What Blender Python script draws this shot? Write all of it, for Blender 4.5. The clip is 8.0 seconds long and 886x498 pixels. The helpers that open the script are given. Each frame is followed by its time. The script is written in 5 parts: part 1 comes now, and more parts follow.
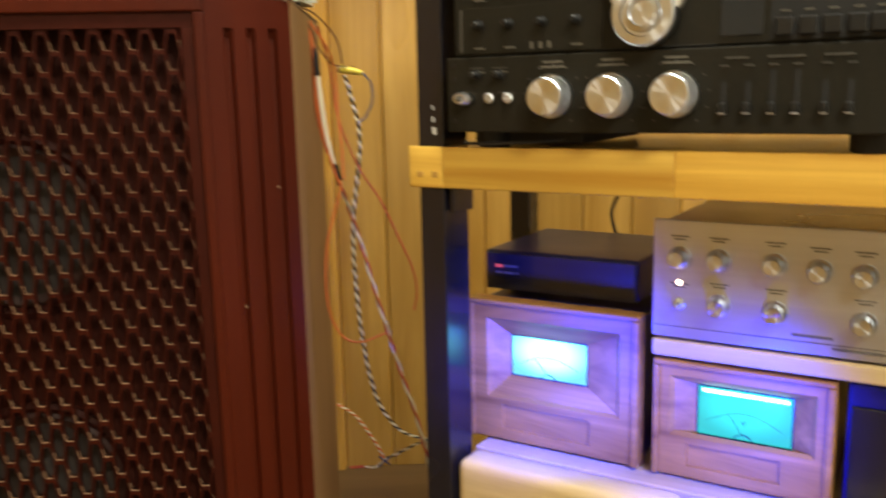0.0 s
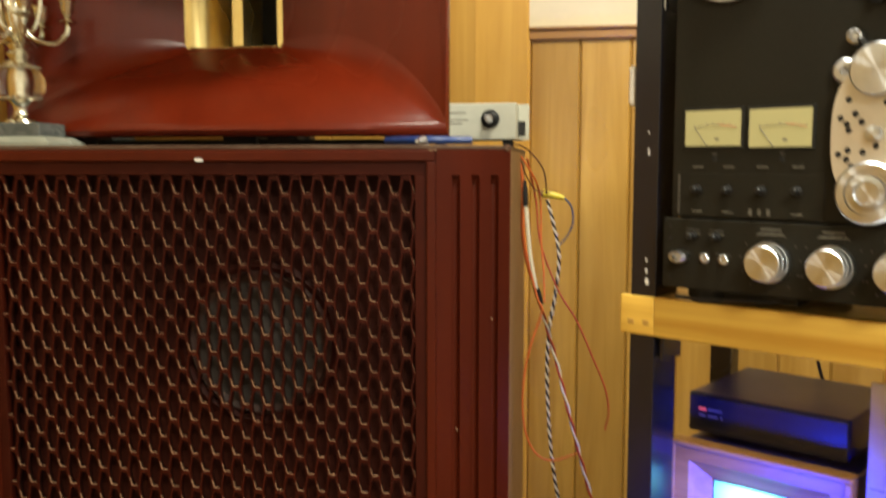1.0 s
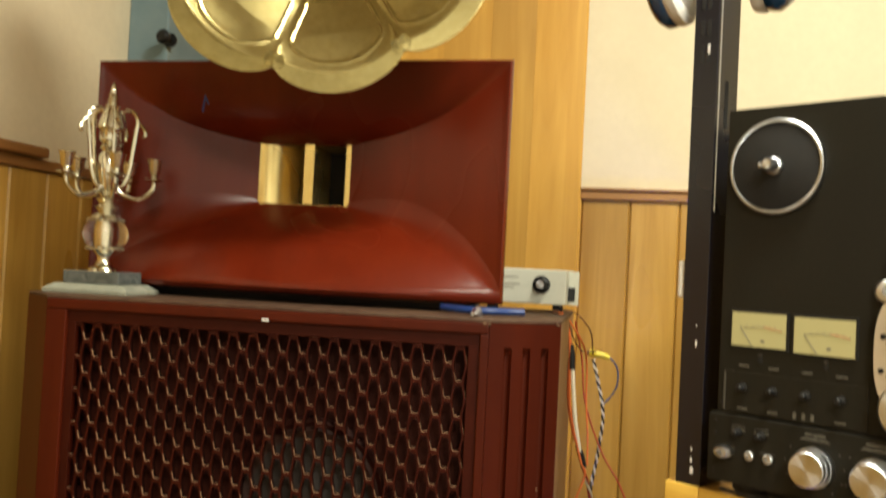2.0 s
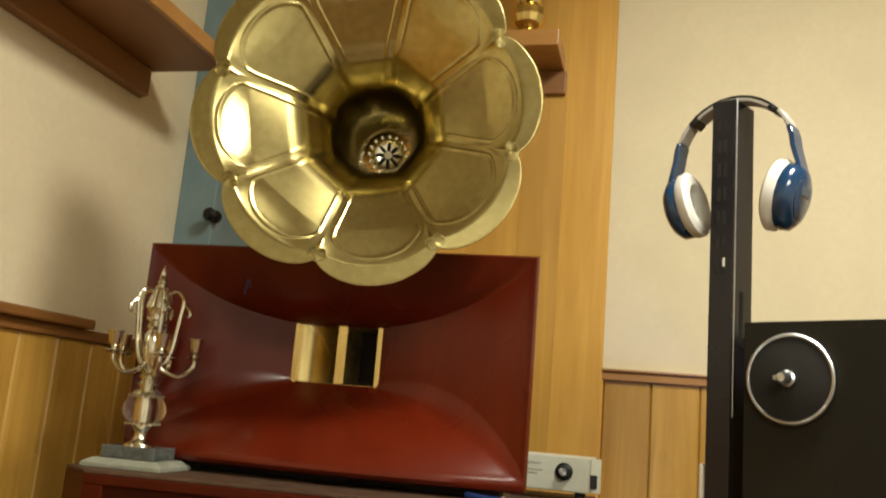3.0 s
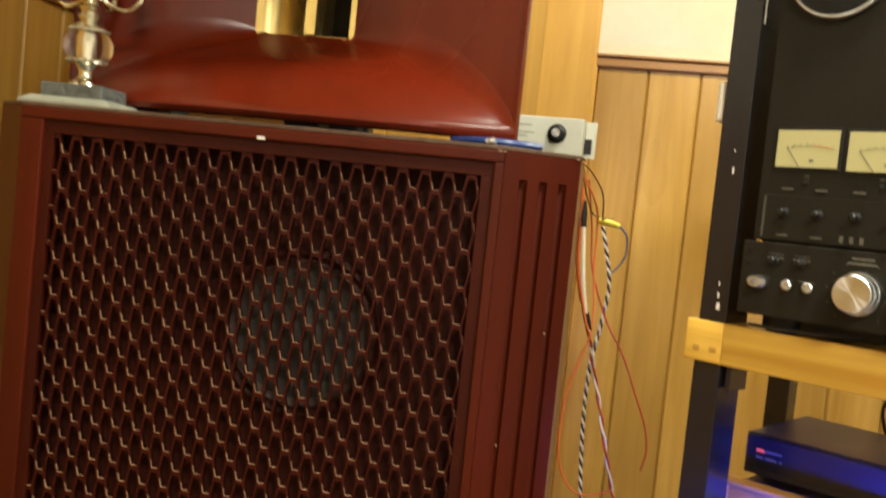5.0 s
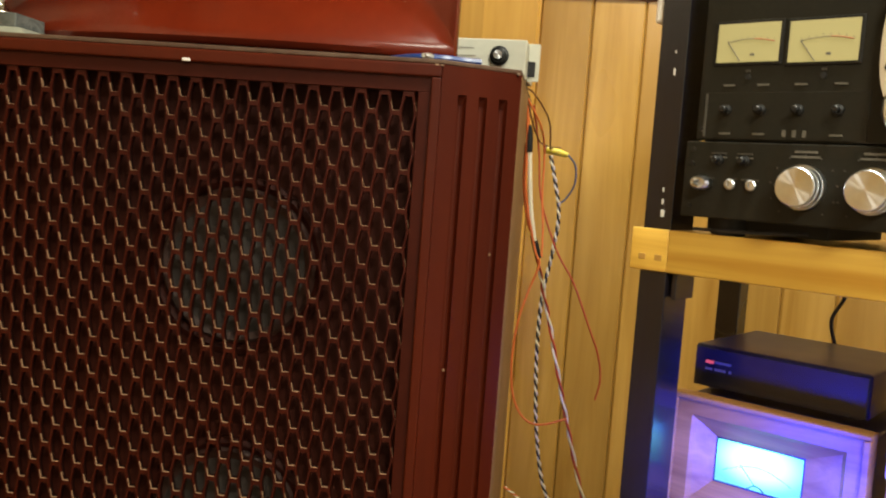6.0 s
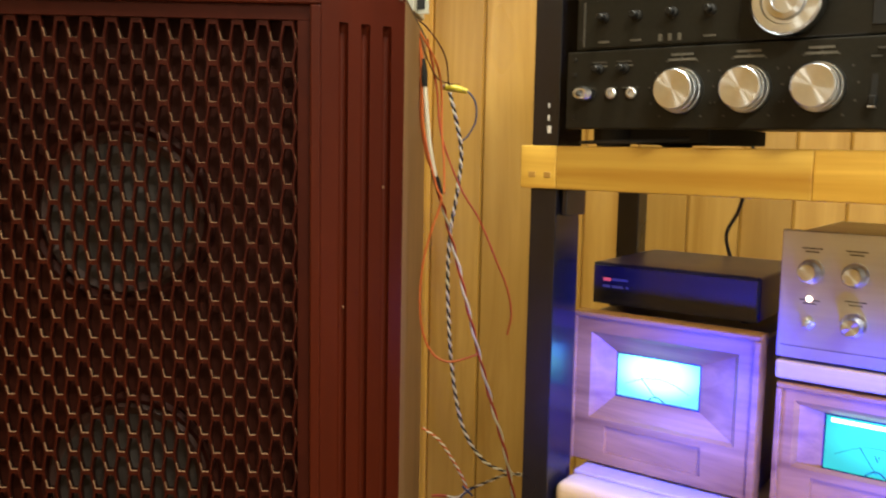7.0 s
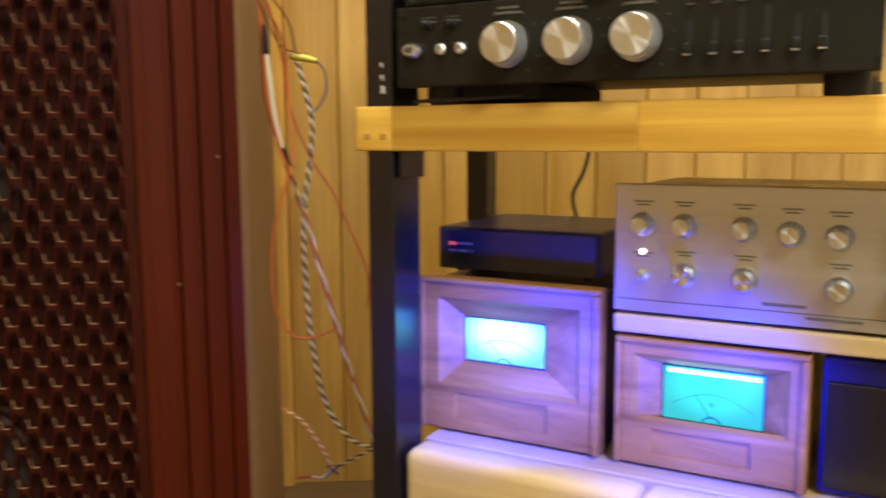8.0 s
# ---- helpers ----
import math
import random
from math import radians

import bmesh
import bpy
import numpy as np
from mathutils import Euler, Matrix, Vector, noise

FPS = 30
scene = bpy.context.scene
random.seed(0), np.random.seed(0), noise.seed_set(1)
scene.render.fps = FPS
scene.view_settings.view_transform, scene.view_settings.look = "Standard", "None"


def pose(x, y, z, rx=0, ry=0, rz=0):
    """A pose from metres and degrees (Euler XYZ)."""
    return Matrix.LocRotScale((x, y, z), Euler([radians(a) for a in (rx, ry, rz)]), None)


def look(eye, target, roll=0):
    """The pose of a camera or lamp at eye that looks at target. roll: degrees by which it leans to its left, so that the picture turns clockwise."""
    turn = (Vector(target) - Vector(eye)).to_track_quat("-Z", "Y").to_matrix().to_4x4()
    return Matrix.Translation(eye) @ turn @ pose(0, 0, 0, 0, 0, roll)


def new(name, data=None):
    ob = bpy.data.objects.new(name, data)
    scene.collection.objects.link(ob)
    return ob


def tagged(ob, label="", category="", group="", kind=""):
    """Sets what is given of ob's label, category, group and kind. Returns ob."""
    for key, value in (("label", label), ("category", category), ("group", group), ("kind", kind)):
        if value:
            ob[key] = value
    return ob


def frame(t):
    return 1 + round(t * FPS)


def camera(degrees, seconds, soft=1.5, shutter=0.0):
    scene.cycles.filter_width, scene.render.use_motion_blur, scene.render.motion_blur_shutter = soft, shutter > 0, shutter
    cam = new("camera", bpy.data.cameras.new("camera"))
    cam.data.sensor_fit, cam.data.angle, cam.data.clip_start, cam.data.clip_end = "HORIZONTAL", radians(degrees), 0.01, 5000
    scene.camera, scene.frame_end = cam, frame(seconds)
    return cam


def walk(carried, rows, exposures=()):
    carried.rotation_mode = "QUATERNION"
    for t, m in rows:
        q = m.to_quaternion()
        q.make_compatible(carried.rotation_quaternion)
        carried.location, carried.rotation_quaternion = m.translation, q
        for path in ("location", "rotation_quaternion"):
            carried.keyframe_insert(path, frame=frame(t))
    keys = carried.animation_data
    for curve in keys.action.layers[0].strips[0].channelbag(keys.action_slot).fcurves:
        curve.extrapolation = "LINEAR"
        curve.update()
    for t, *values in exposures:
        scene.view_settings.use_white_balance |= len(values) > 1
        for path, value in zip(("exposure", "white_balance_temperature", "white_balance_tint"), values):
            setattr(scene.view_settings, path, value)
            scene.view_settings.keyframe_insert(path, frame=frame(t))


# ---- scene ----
cam = camera(54.3, 8.0, soft=1.9, shutter=0.5)
PATH = [
    (0, (-0.071, 0.194, 0.823), (-0.017, 2.16, 0.46), -1.3),
    (0.5, (-0.089, 0.162, 0.865), (-0.278, 2.129, 0.558), -0.5),
    (1, (-0.125, 0.132, 0.917), (-0.45, 2.096, 0.725), 0.0),
    (1.5, (-0.139, 0.104, 0.963), (-0.522, 2.066, 0.908), 1.5),
    (2, (-0.137, 0.077, 1.01), (-0.56, 2.031, 1.059), 2.9),
    (2.2, (-0.137, 0.056, 1.029), (-0.583, 2.002, 1.153), 3.0),
    (3.3, (-0.143, -0.003, 1.071), (-0.627, 1.893, 1.482), 5.0),
    (3.5, (-0.148, 0.014, 1.058), (-0.62, 1.918, 1.448), 5.0),
    (4, (-0.164, 0.062, 0.989), (-0.613, 1.992, 1.266), 5.9),
    (4.5, (-0.181, 0.124, 0.92), (-0.59, 2.082, 0.941), 5.9),
    (5, (-0.179, 0.165, 0.858), (-0.557, 2.126, 0.761), 5.9),
    (5.2, (-0.175, 0.175, 0.837), (-0.515, 2.142, 0.713), 6.0),
    (6.3, (-0.136, 0.218, 0.784), (-0.393, 2.194, 0.612), 3.2),
    (6.5, (-0.123, 0.227, 0.772), (-0.352, 2.205, 0.587), 2.4),
    (7, (-0.104, 0.225, 0.752), (-0.231, 2.208, 0.522), 1.1),
    (7.5, (-0.086, 0.222, 0.738), (-0.146, 2.206, 0.489), -0.4),
    (8, (-0.05, 0.251, 0.728), (0.083, 2.229, 0.464), -0.3),
]
walk(cam, [(t, look(eye, target, roll)) for t, eye, target, roll in PATH],
     [(0, 0.25), (0.5, 0.28), (1.0, 0.28), (1.5, 0.32), (2.2, 0.1), (3.3, -0.42), (3.6, -0.47), (3.8, -0.42), (4.05, -0.25), (4.5, 0.35), (5.2, 0.45), (6.5, 0.25), (7.3, 0.38), (8.0, 0.2)])

# ---- light ----
world = bpy.data.worlds.new("world")
scene.world = world
world.use_nodes = True
world.node_tree.nodes["Background"].inputs[0].default_value = (0.9, 0.75, 0.5, 1)
world.node_tree.nodes["Background"].inputs[1].default_value = 0.02


def area_lamp(name, m, sx, sy, watts, colour):
    data = bpy.data.lights.new(name, "AREA")
    data.shape, data.size, data.size_y, data.energy, data.color = "RECTANGLE", sx, sy, watts, colour
    ob = new(name, data)
    ob.matrix_world = m
    return ob


WARM = (1.0, 0.97, 0.80)
area_lamp("ceiling_lamp", pose(0.30, 0.70, 2.44), 0.36, 0.36, 50, WARM)
area_lamp("room_lamp", pose(0.6, -1.1, 2.44), 0.6, 0.6, 82, WARM)


def spot_lamp(name, m, watts, colour, radius, degrees):
    data = bpy.data.lights.new(name, "SPOT")
    data.energy, data.color, data.shadow_soft_size = watts, colour, radius
    data.spot_size, data.spot_blend = radians(degrees), 0.6
    ob = new(name, data)
    ob.matrix_world = m
    return ob


# free-standing fill spots added to throw the two lit meters' glow on the fronts
BLUE_FILL = (0.010, 0.035, 1.0)
spot_lamp("meter_glow_fill", look((0.042, 1.095, 0.480), (0.087, 1.230, 0.485)), 8.0, BLUE_FILL, 0.015, 142)
spot_lamp("meter_glow_fill", look((0.225, 0.975, 0.450), (0.270, 1.110, 0.440)), 6.0, BLUE_FILL, 0.015, 128)


# ---- materials ----
def nodes_of(name):
    m = bpy.data.materials.new(name)
    m.use_nodes = True
    return m, m.node_tree.nodes, m.node_tree.links, m.node_tree.nodes["Principled BSDF"]


def mixed(nodes, links, fac, a, b):
    mix = nodes.new("ShaderNodeMix")
    mix.data_type = "RGBA"
    if fac is not None:
        links.new(fac, mix.inputs[0])
    for i, c in ((6, a), (7, b)):
        if isinstance(c, tuple):
            mix.inputs[i].default_value = (*c, 1)
        else:
            links.new(c, mix.inputs[i])
    return mix


def spread(nodes, links, scale, axis=None, detail=6, stretch=12.0, random_shift=False, dist=0.0):
    """Noise over object coordinates, drawn out along one axis when given."""
    co = nodes.new("ShaderNodeTexCoord")
    mp = nodes.new("ShaderNodeMapping")
    if axis is not None:
        k = [1.0, 1.0, 1.0]
        k[axis] = 1.0 / stretch
        mp.inputs["Scale"].default_value = k
    src = co.outputs["Object"]
    if random_shift:
        info = nodes.new("ShaderNodeObjectInfo")
        mul = nodes.new("ShaderNodeMath")
        mul.operation = "MULTIPLY"
        mul.inputs[1].default_value = 37.0
        links.new(info.outputs["Random"], mul.inputs[0])
        add = nodes.new("ShaderNodeVectorMath")
        add.operation = "ADD"
        links.new(src, add.inputs[0])
        links.new(mul.outputs[0], add.inputs[1])
        src = add.outputs[0]
    links.new(src, mp.inputs["Vector"])
    n = nodes.new("ShaderNodeTexNoise")
    n.inputs["Scale"].default_value = scale
    n.inputs["Detail"].default_value = detail
    n.inputs["Roughness"].default_value = 0.6
    n.inputs["Distortion"].default_value = dist
    links.new(mp.outputs[0], n.inputs["Vector"])
    return n


def ramp(nodes, links, fac, lo, hi):
    r = nodes.new("ShaderNodeMapRange")
    r.inputs[1].default_value, r.inputs[2].default_value = lo, hi
    links.new(fac, r.inputs[0])
    return r.outputs[0]


def surface(name, c1, c2, rough=0.5, metal=0.0, scale=40.0, axis=None, stretch=12.0, bump=0.1, coat=0.0, wear=None,
            rough_var=0.15, shift=False, spec=0.5, dist=0.0, blot=3.0, stain=0.72):
    m, nodes, links, bsdf = nodes_of(name)
    fine = spread(nodes, links, scale, axis, 6, stretch, shift, dist)
    broad = spread(nodes, links, blot, axis, 3, 3.0, shift)
    col = mixed(nodes, links, ramp(nodes, links, fine.outputs[0], 0.3, 0.7), c1, c2).outputs[2]
    dark = tuple(stain * v for v in c1)
    both = mixed(nodes, links, ramp(nodes, links, broad.outputs[0], 0.45, 0.8), col, dark)
    col = both.outputs[2]
    if wear:
        w = spread(nodes, links, 55.0, None, 8)
        col = mixed(nodes, links, ramp(nodes, links, w.outputs[0], 0.68, 0.74), col, wear).outputs[2]
    if shift:
        # board to board the tone differs
        info = nodes.new("ShaderNodeObjectInfo")
        tone = nodes.new("ShaderNodeMapRange")
        tone.inputs[3].default_value, tone.inputs[4].default_value = 0.82, 1.12
        links.new(info.outputs["Random"], tone.inputs[0])
        hsv = nodes.new("ShaderNodeHueSaturation")
        links.new(tone.outputs[0], hsv.inputs["Value"])
        links.new(col, hsv.inputs["Color"])
        col = hsv.outputs[0]
    links.new(col, bsdf.inputs["Base Color"])
    bsdf.inputs["Metallic"].default_value = metal
    r = nodes.new("ShaderNodeMapRange")
    r.inputs[3].default_value, r.inputs[4].default_value = max(rough - rough_var, 0.03), rough + rough_var
    links.new(broad.outputs[0], r.inputs[0])
    links.new(r.outputs[0], bsdf.inputs["Roughness"])
    bsdf.inputs["Specular IOR Level"].default_value = spec
    bsdf.inputs["Coat Weight"].default_value = coat
    bsdf.inputs["Coat Roughness"].default_value = 0.15
    if bump:
        b = nodes.new("ShaderNodeBump")
        b.inputs["Strength"].default_value = bump
        b.inputs["Distance"].default_value = 0.002
        links.new(fine.outputs[0], b.inputs["Height"])
        links.new(b.outputs[0], bsdf.inputs["Normal"])
    return m


def glowing(name, colour, strength, base=(0.02, 0.02, 0.02)):
    m, nodes, links, bsdf = nodes_of(name)
    bsdf.inputs["Base Color"].default_value = (*base, 1)
    bsdf.inputs["Emission Color"].default_value = (*colour, 1)
    bsdf.inputs["Emission Strength"].default_value = strength
    bsdf.inputs["Roughness"].default_value = 0.3
    return m


def lit_dial(name, colour, low, high):
    """A dial lit by a lamp behind its upper middle: it fades towards the edges."""
    m, nodes, links, bsdf = nodes_of(name)
    bsdf.inputs["Base Color"].default_value = (0.02, 0.02, 0.02, 1)
    bsdf.inputs["Emission Color"].default_value = (*colour, 1)
    bsdf.inputs["Roughness"].default_value = 0.3
    co = nodes.new("ShaderNodeTexCoord")
    sub = nodes.new("ShaderNodeVectorMath")
    sub.operation = "SUBTRACT"
    sub.inputs[1].default_value = (0.5, 0.5, 0.68)
    links.new(co.outputs["Generated"], sub.inputs[0])
    mul = nodes.new("ShaderNodeVectorMath")
    mul.operation = "MULTIPLY"
    mul.inputs[1].default_value = (1.0, 0.0, 0.85)
    links.new(sub.outputs[0], mul.inputs[0])
    far = nodes.new("ShaderNodeVectorMath")
    far.operation = "LENGTH"
    links.new(mul.outputs[0], far.inputs[0])
    r = nodes.new("ShaderNodeMapRange")
    r.interpolation_type = "SMOOTHSTEP"
    r.inputs[1].default_value, r.inputs[2].default_value = 0.22, 0.62
    r.inputs[3].default_value, r.inputs[4].default_value = high, low
    links.new(far.outputs["Value"], r.inputs[0])
    links.new(r.outputs[0], bsdf.inputs["Emission Strength"])
    return m


def glassy(name, colour, rough=0.02):
    m, nodes, links, bsdf = nodes_of(name)
    bsdf.inputs["Base Color"].default_value = (*colour, 1)
    bsdf.inputs["Transmission Weight"].default_value = 1.0
    bsdf.inputs["Roughness"].default_value = rough
    bsdf.inputs["IOR"].default_value = 1.45
    return m


PINE = surface("pine_panel", (0.37, 0.19, 0.030), (0.56, 0.33, 0.075), 0.32, scale=26, axis=2, stretch=14, bump=0.05, shift=True, coat=0.3, dist=0.6)
PINE_PLAIN = surface("pine_plank", (0.50, 0.250, 0.038), (0.66, 0.375, 0.075), 0.38, scale=20, axis=2, stretch=16, bump=0.05, shift=True, dist=0.8)
PINE_RAIL = surface("pine_rail", (0.33, 0.155, 0.04), (0.42, 0.21, 0.06), 0.35, scale=30, axis=0, bump=0.05, coat=0.2)
SHELF_X = surface("wall_shelf_wood", (0.19, 0.078, 0.02), (0.25, 0.105, 0.028), 0.45, scale=22, axis=1, bump=0.05)
RUBBER_WOOD = surface("laminated_wood", (0.54, 0.265, 0.030), (0.88, 0.58, 0.110), 0.33, scale=34, axis=0, stretch=22, bump=0.04, coat=0.25, shift=True, dist=0.4)
PALE_WOOD = surface("pale_raw_wood", (0.50, 0.36, 0.16), (0.72, 0.56, 0.29), 0.6, scale=30, axis=0, stretch=12, bump=0.08)
AMP_WOOD = surface("amplifier_wood", (0.20, 0.082, 0.018), (0.56, 0.29, 0.072), 0.5, scale=30, axis=0, stretch=12, bump=0.08, dist=0.6)
PLASTER = surface("cream_plaster", (0.66, 0.57, 0.40), (0.70, 0.61, 0.43), 0.85, scale=60, bump=0.06, rough_var=0.05, stain=0.94)
CEIL = surface("ceiling_white", (0.7, 0.64, 0.52), (0.75, 0.69, 0.56), 0.9, scale=6, bump=0.03)
FLOOR = surface("floor_boards", (0.13, 0.075, 0.03), (0.17, 0.10, 0.04), 0.4, scale=18, axis=0, bump=0.05)
RED = surface("red_lacquer", (0.092, 0.0088, 0.0022), (0.120, 0.0127, 0.0031), 0.27, scale=14, axis=2, stretch=10, bump=0.02, coat=0.06, blot=2.5, spec=0.27)
RED_CAB = surface("cabinet_red_brown", (0.050, 0.0060, 0.0014), (0.068, 0.0086, 0.0021), 0.40, scale=30, axis=2, stretch=14, bump=0.05, coat=0.0, rough_var=0.08, spec=0.16)
RED_GRILLE = surface("grille_red_brown", (0.030, 0.0036, 0.0011), (0.040, 0.0052, 0.0016), 0.5, scale=40, bump=0.03, spec=0.12)
# shade inside the grille holes is put into this darker wall colour
GRILLE_WALL_SHADE = surface("shaded_hole_wall", (0.008, 0.0018, 0.0011), (0.012, 0.0026, 0.0015), 0.6, scale=40, bump=0.03, spec=0.1)
BAFFLE = surface("baffle_red_brown", (0.027, 0.0042, 0.0018), (0.037, 0.0060, 0.0026), 0.6, scale=40, bump=0.04, spec=0.15)
# bare wood of chips and scuffs, also the light painted on lower hole edges
BARE_LIT_EDGE = surface("bare_wood_and_lit_edge", (0.17, 0.095, 0.050), (0.26, 0.155, 0.088), 0.4, scale=60, bump=0.05)
TAN = surface("bare_cabinet_side", (0.22, 0.115, 0.042), (0.28, 0.155, 0.060), 0.6, scale=24, axis=2, bump=0.06)
GOLD = surface("gold_paint", (0.80, 0.64, 0.28), (0.85, 0.69, 0.32), 0.28, metal=0.9, scale=30, bump=0.01, rough_var=0.05)
BRASS = surface("horn_brass", (0.42, 0.350, 0.145), (0.56, 0.475, 0.215), 0.21, metal=1.0, scale=70, bump=0.005, rough_var=0.06)
BRASS_LAMP = surface("polished_brass", (0.75, 0.55, 0.18), (0.82, 0.62, 0.24), 0.18, metal=1.0, scale=30, bump=0.01)
SILVER = surface("tarnished_silver", (0.70, 0.67, 0.55), (0.80, 0.77, 0.65), 0.16, metal=1.0, scale=40, bump=0.02, rough_var=0.06)
ALU = surface("turned_aluminium", (0.57, 0.60, 0.65), (0.65, 0.68, 0.73), 0.32, metal=1.0, scale=120, bump=0.02, rough_var=0.04)
ALU_FACE = surface("brushed_aluminium", (0.48, 0.50, 0.54), (0.54, 0.56, 0.60), 0.34, metal=0.85, scale=160, axis=0, stretch=60, bump=0.02, rough_var=0.05)
PLATE = surface("head_plate", (0.62, 0.58, 0.50), (0.68, 0.64, 0.56), 0.4, metal=0.7, scale=80, bump=0.02)
BLACK_PANEL = surface("deck_black_panel", (0.0112, 0.0102, 0.0074), (0.0152, 0.0136, 0.0098), 0.48, scale=200, bump=0.03, rough_var=0.06, spec=0.17)
# a little of the meters' blue glow is mixed into this black
BLACK_PAINT = surface("black_painted_steel", (0.006, 0.006, 0.011), (0.009, 0.009, 0.016), 0.26, scale=60, bump=0.08, wear=None, rough_var=0.1)
BLACK_CAP = surface("black_plastic", (0.008, 0.008, 0.008), (0.012, 0.012, 0.012), 0.42, scale=90, bump=0.03, spec=0.3)
# the meters' blue glow is put into the base colour of the black cases
BLACK_BOX_GLOW = surface("black_case_blue_glow", (0.004, 0.0045, 0.085), (0.006, 0.0065, 0.115), 0.36, scale=90, bump=0.04, spec=0.35)
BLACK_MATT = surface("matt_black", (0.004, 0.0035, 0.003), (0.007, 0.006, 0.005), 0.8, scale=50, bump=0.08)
CONE = surface("paper_cone", (0.019, 0.0120, 0.0092), (0.026, 0.0170, 0.0135), 0.7, scale=60, bump=0.1)
DUSTY = surface("dusty_stained_wood", (0.060, 0.026, 0.014), (0.105, 0.066, 0.042), 0.6, scale=35, bump=0.03, blot=6.0, spec=0.3)
INK_PALE = surface("faded_print", (0.26, 0.25, 0.21), (0.30, 0.29, 0.24), 0.7, bump=0)
WHITE_REFLECTOR = surface("white_reflector_wall", (0.72, 0.71, 0.67), (0.77, 0.76, 0.72), 0.85, scale=30, bump=0.04, stain=0.95)
CONE_EDGE = surface("surround_rubber", (0.030, 0.008, 0.004), (0.038, 0.011, 0.006), 0.6, scale=50, bump=0.04)
MARBLE = surface("grey_marble", (0.04, 0.05, 0.048), (0.16, 0.17, 0.16), 0.25, scale=24, bump=0.02, dist=2.5)
MARBLE_PALE = surface("pale_marble", (0.24, 0.25, 0.20), (0.36, 0.37, 0.30), 0.3, scale=22, bump=0.02, dist=2.0)
CRYSTAL = glassy("crystal", (1.0, 0.97, 0.92))
BLUE_PAINT = surface("blue_grey_paint", (0.16, 0.24, 0.27), (0.20, 0.28, 0.31), 0.5, scale=20, bump=0.05)
BLUE_GLOSS = surface("blue_gloss_plastic", (0.005, 0.034, 0.095), (0.008, 0.045, 0.125), 0.13, scale=20, bump=0.0, coat=0.6, rough_var=0.03)
WHITE_PAD = surface("white_pad", (0.72, 0.70, 0.66), (0.78, 0.76, 0.72), 0.55, scale=60, bump=0.06)
GREY_BAND = surface("silver_grey_plastic", (0.42, 0.40, 0.38), (0.48, 0.46, 0.43), 0.35, scale=60, bump=0.02)
BOX_GREY = surface("grey_green_enamel", (0.50, 0.50, 0.42), (0.56, 0.56, 0.47), 0.5, scale=40, bump=0.03)
LINING = surface("grey_band_lining", (0.34, 0.32, 0.29), (0.40, 0.38, 0.34), 0.6, scale=60, bump=0.06)
INK = surface("printed_ink", (0.10, 0.09, 0.08), (0.12, 0.11, 0.10), 0.7, bump=0)
PRINT = surface("pale_print", (0.085, 0.078, 0.06), (0.105, 0.095, 0.075), 0.7, bump=0)
PRINT_DIM = surface("dim_print", (0.045, 0.041, 0.033), (0.055, 0.05, 0.04), 0.7, bump=0)
ORANGE = surface("orange_wire", (0.60, 0.13, 0.03), (0.68, 0.17, 0.04), 0.45, bump=0)
RED_WIRE = surface("dark_red_wire", (0.40, 0.05, 0.025), (0.46, 0.07, 0.03), 0.45, bump=0)
WHITE_WIRE = surface("white_wire", (0.74, 0.68, 0.52), (0.79, 0.73, 0.57), 0.5, bump=0)
BLACK_WIRE = surface("black_wire", (0.018, 0.018, 0.022), (0.03, 0.03, 0.035), 0.5, bump=0)
COPPER_WIRE = surface("brown_wire", (0.16, 0.065, 0.03), (0.20, 0.08, 0.035), 0.5, bump=0)
YELLOW = surface("yellow_plastic", (0.75, 0.60, 0.03), (0.80, 0.66, 0.05), 0.4, bump=0)
METER_FACE = glowing("lit_meter_paper", (1.0, 0.88, 0.30), 0.17, (0.26, 0.23, 0.12))
METER_BLUE = lit_dial("blue_lit_meter", (0.24, 0.95, 0.92), 0.80, 3.6)
METER_CYAN = lit_dial("cyan_lit_meter", (0.03, 0.72, 0.66), 0.75, 1.25)
METER_TUBE = glowing("meter_lamp_strip", (0.35, 0.95, 1.0), 6.0)
LED_WHITE = glowing("pilot_light", (1.0, 0.72, 0.55), 7.0)
LED_RED = glowing("red_mark", (1.0, 0.12, 0.16), 0.5)
CLEAR = glassy("clear_cover", (1, 1, 1))


def turned(m, much=0.85):
    """Rings left by the lathe: highlights drawn out round the axis."""
    nodes, links = m.node_tree.nodes, m.node_tree.links
    bsdf = nodes["Principled BSDF"]
    bsdf.inputs["Anisotropic"].default_value = much
    tan = nodes.new("ShaderNodeTangent")
    tan.direction_type, tan.axis = "RADIAL", "Z"
    links.new(tan.outputs[0], bsdf.inputs["Tangent"])


turned(ALU, 0.95)
turned(BRASS, 0.7)


# ---- mesh helpers ----
def thing(name, m, label, category, group="", kind=""):
    ob = new(name)
    ob.empty_display_size = 0.02
    ob.matrix_world = m
    return tagged(ob, label, category, group, kind)


def part(name, bm, material, parent=None, label="", smooth=False, m=None):
    mesh = bpy.data.meshes.new(name)
    bmesh.ops.recalc_face_normals(bm, faces=bm.faces)
    bm.to_mesh(mesh)
    bm.free()
    mats = material if isinstance(material, (list, tuple)) else [material]
    for k in mats:
        mesh.materials.append(k)
    if smooth:
        mesh.polygons.foreach_set("use_smooth", [True] * len(mesh.polygons))
        mesh.set_sharp_from_angle(angle=radians(38))
    ob = new(name, mesh)
    if parent is not None:
        ob.parent = parent
    if m is not None:
        ob.matrix_local = m
    if label:
        ob["label"] = label
    return ob


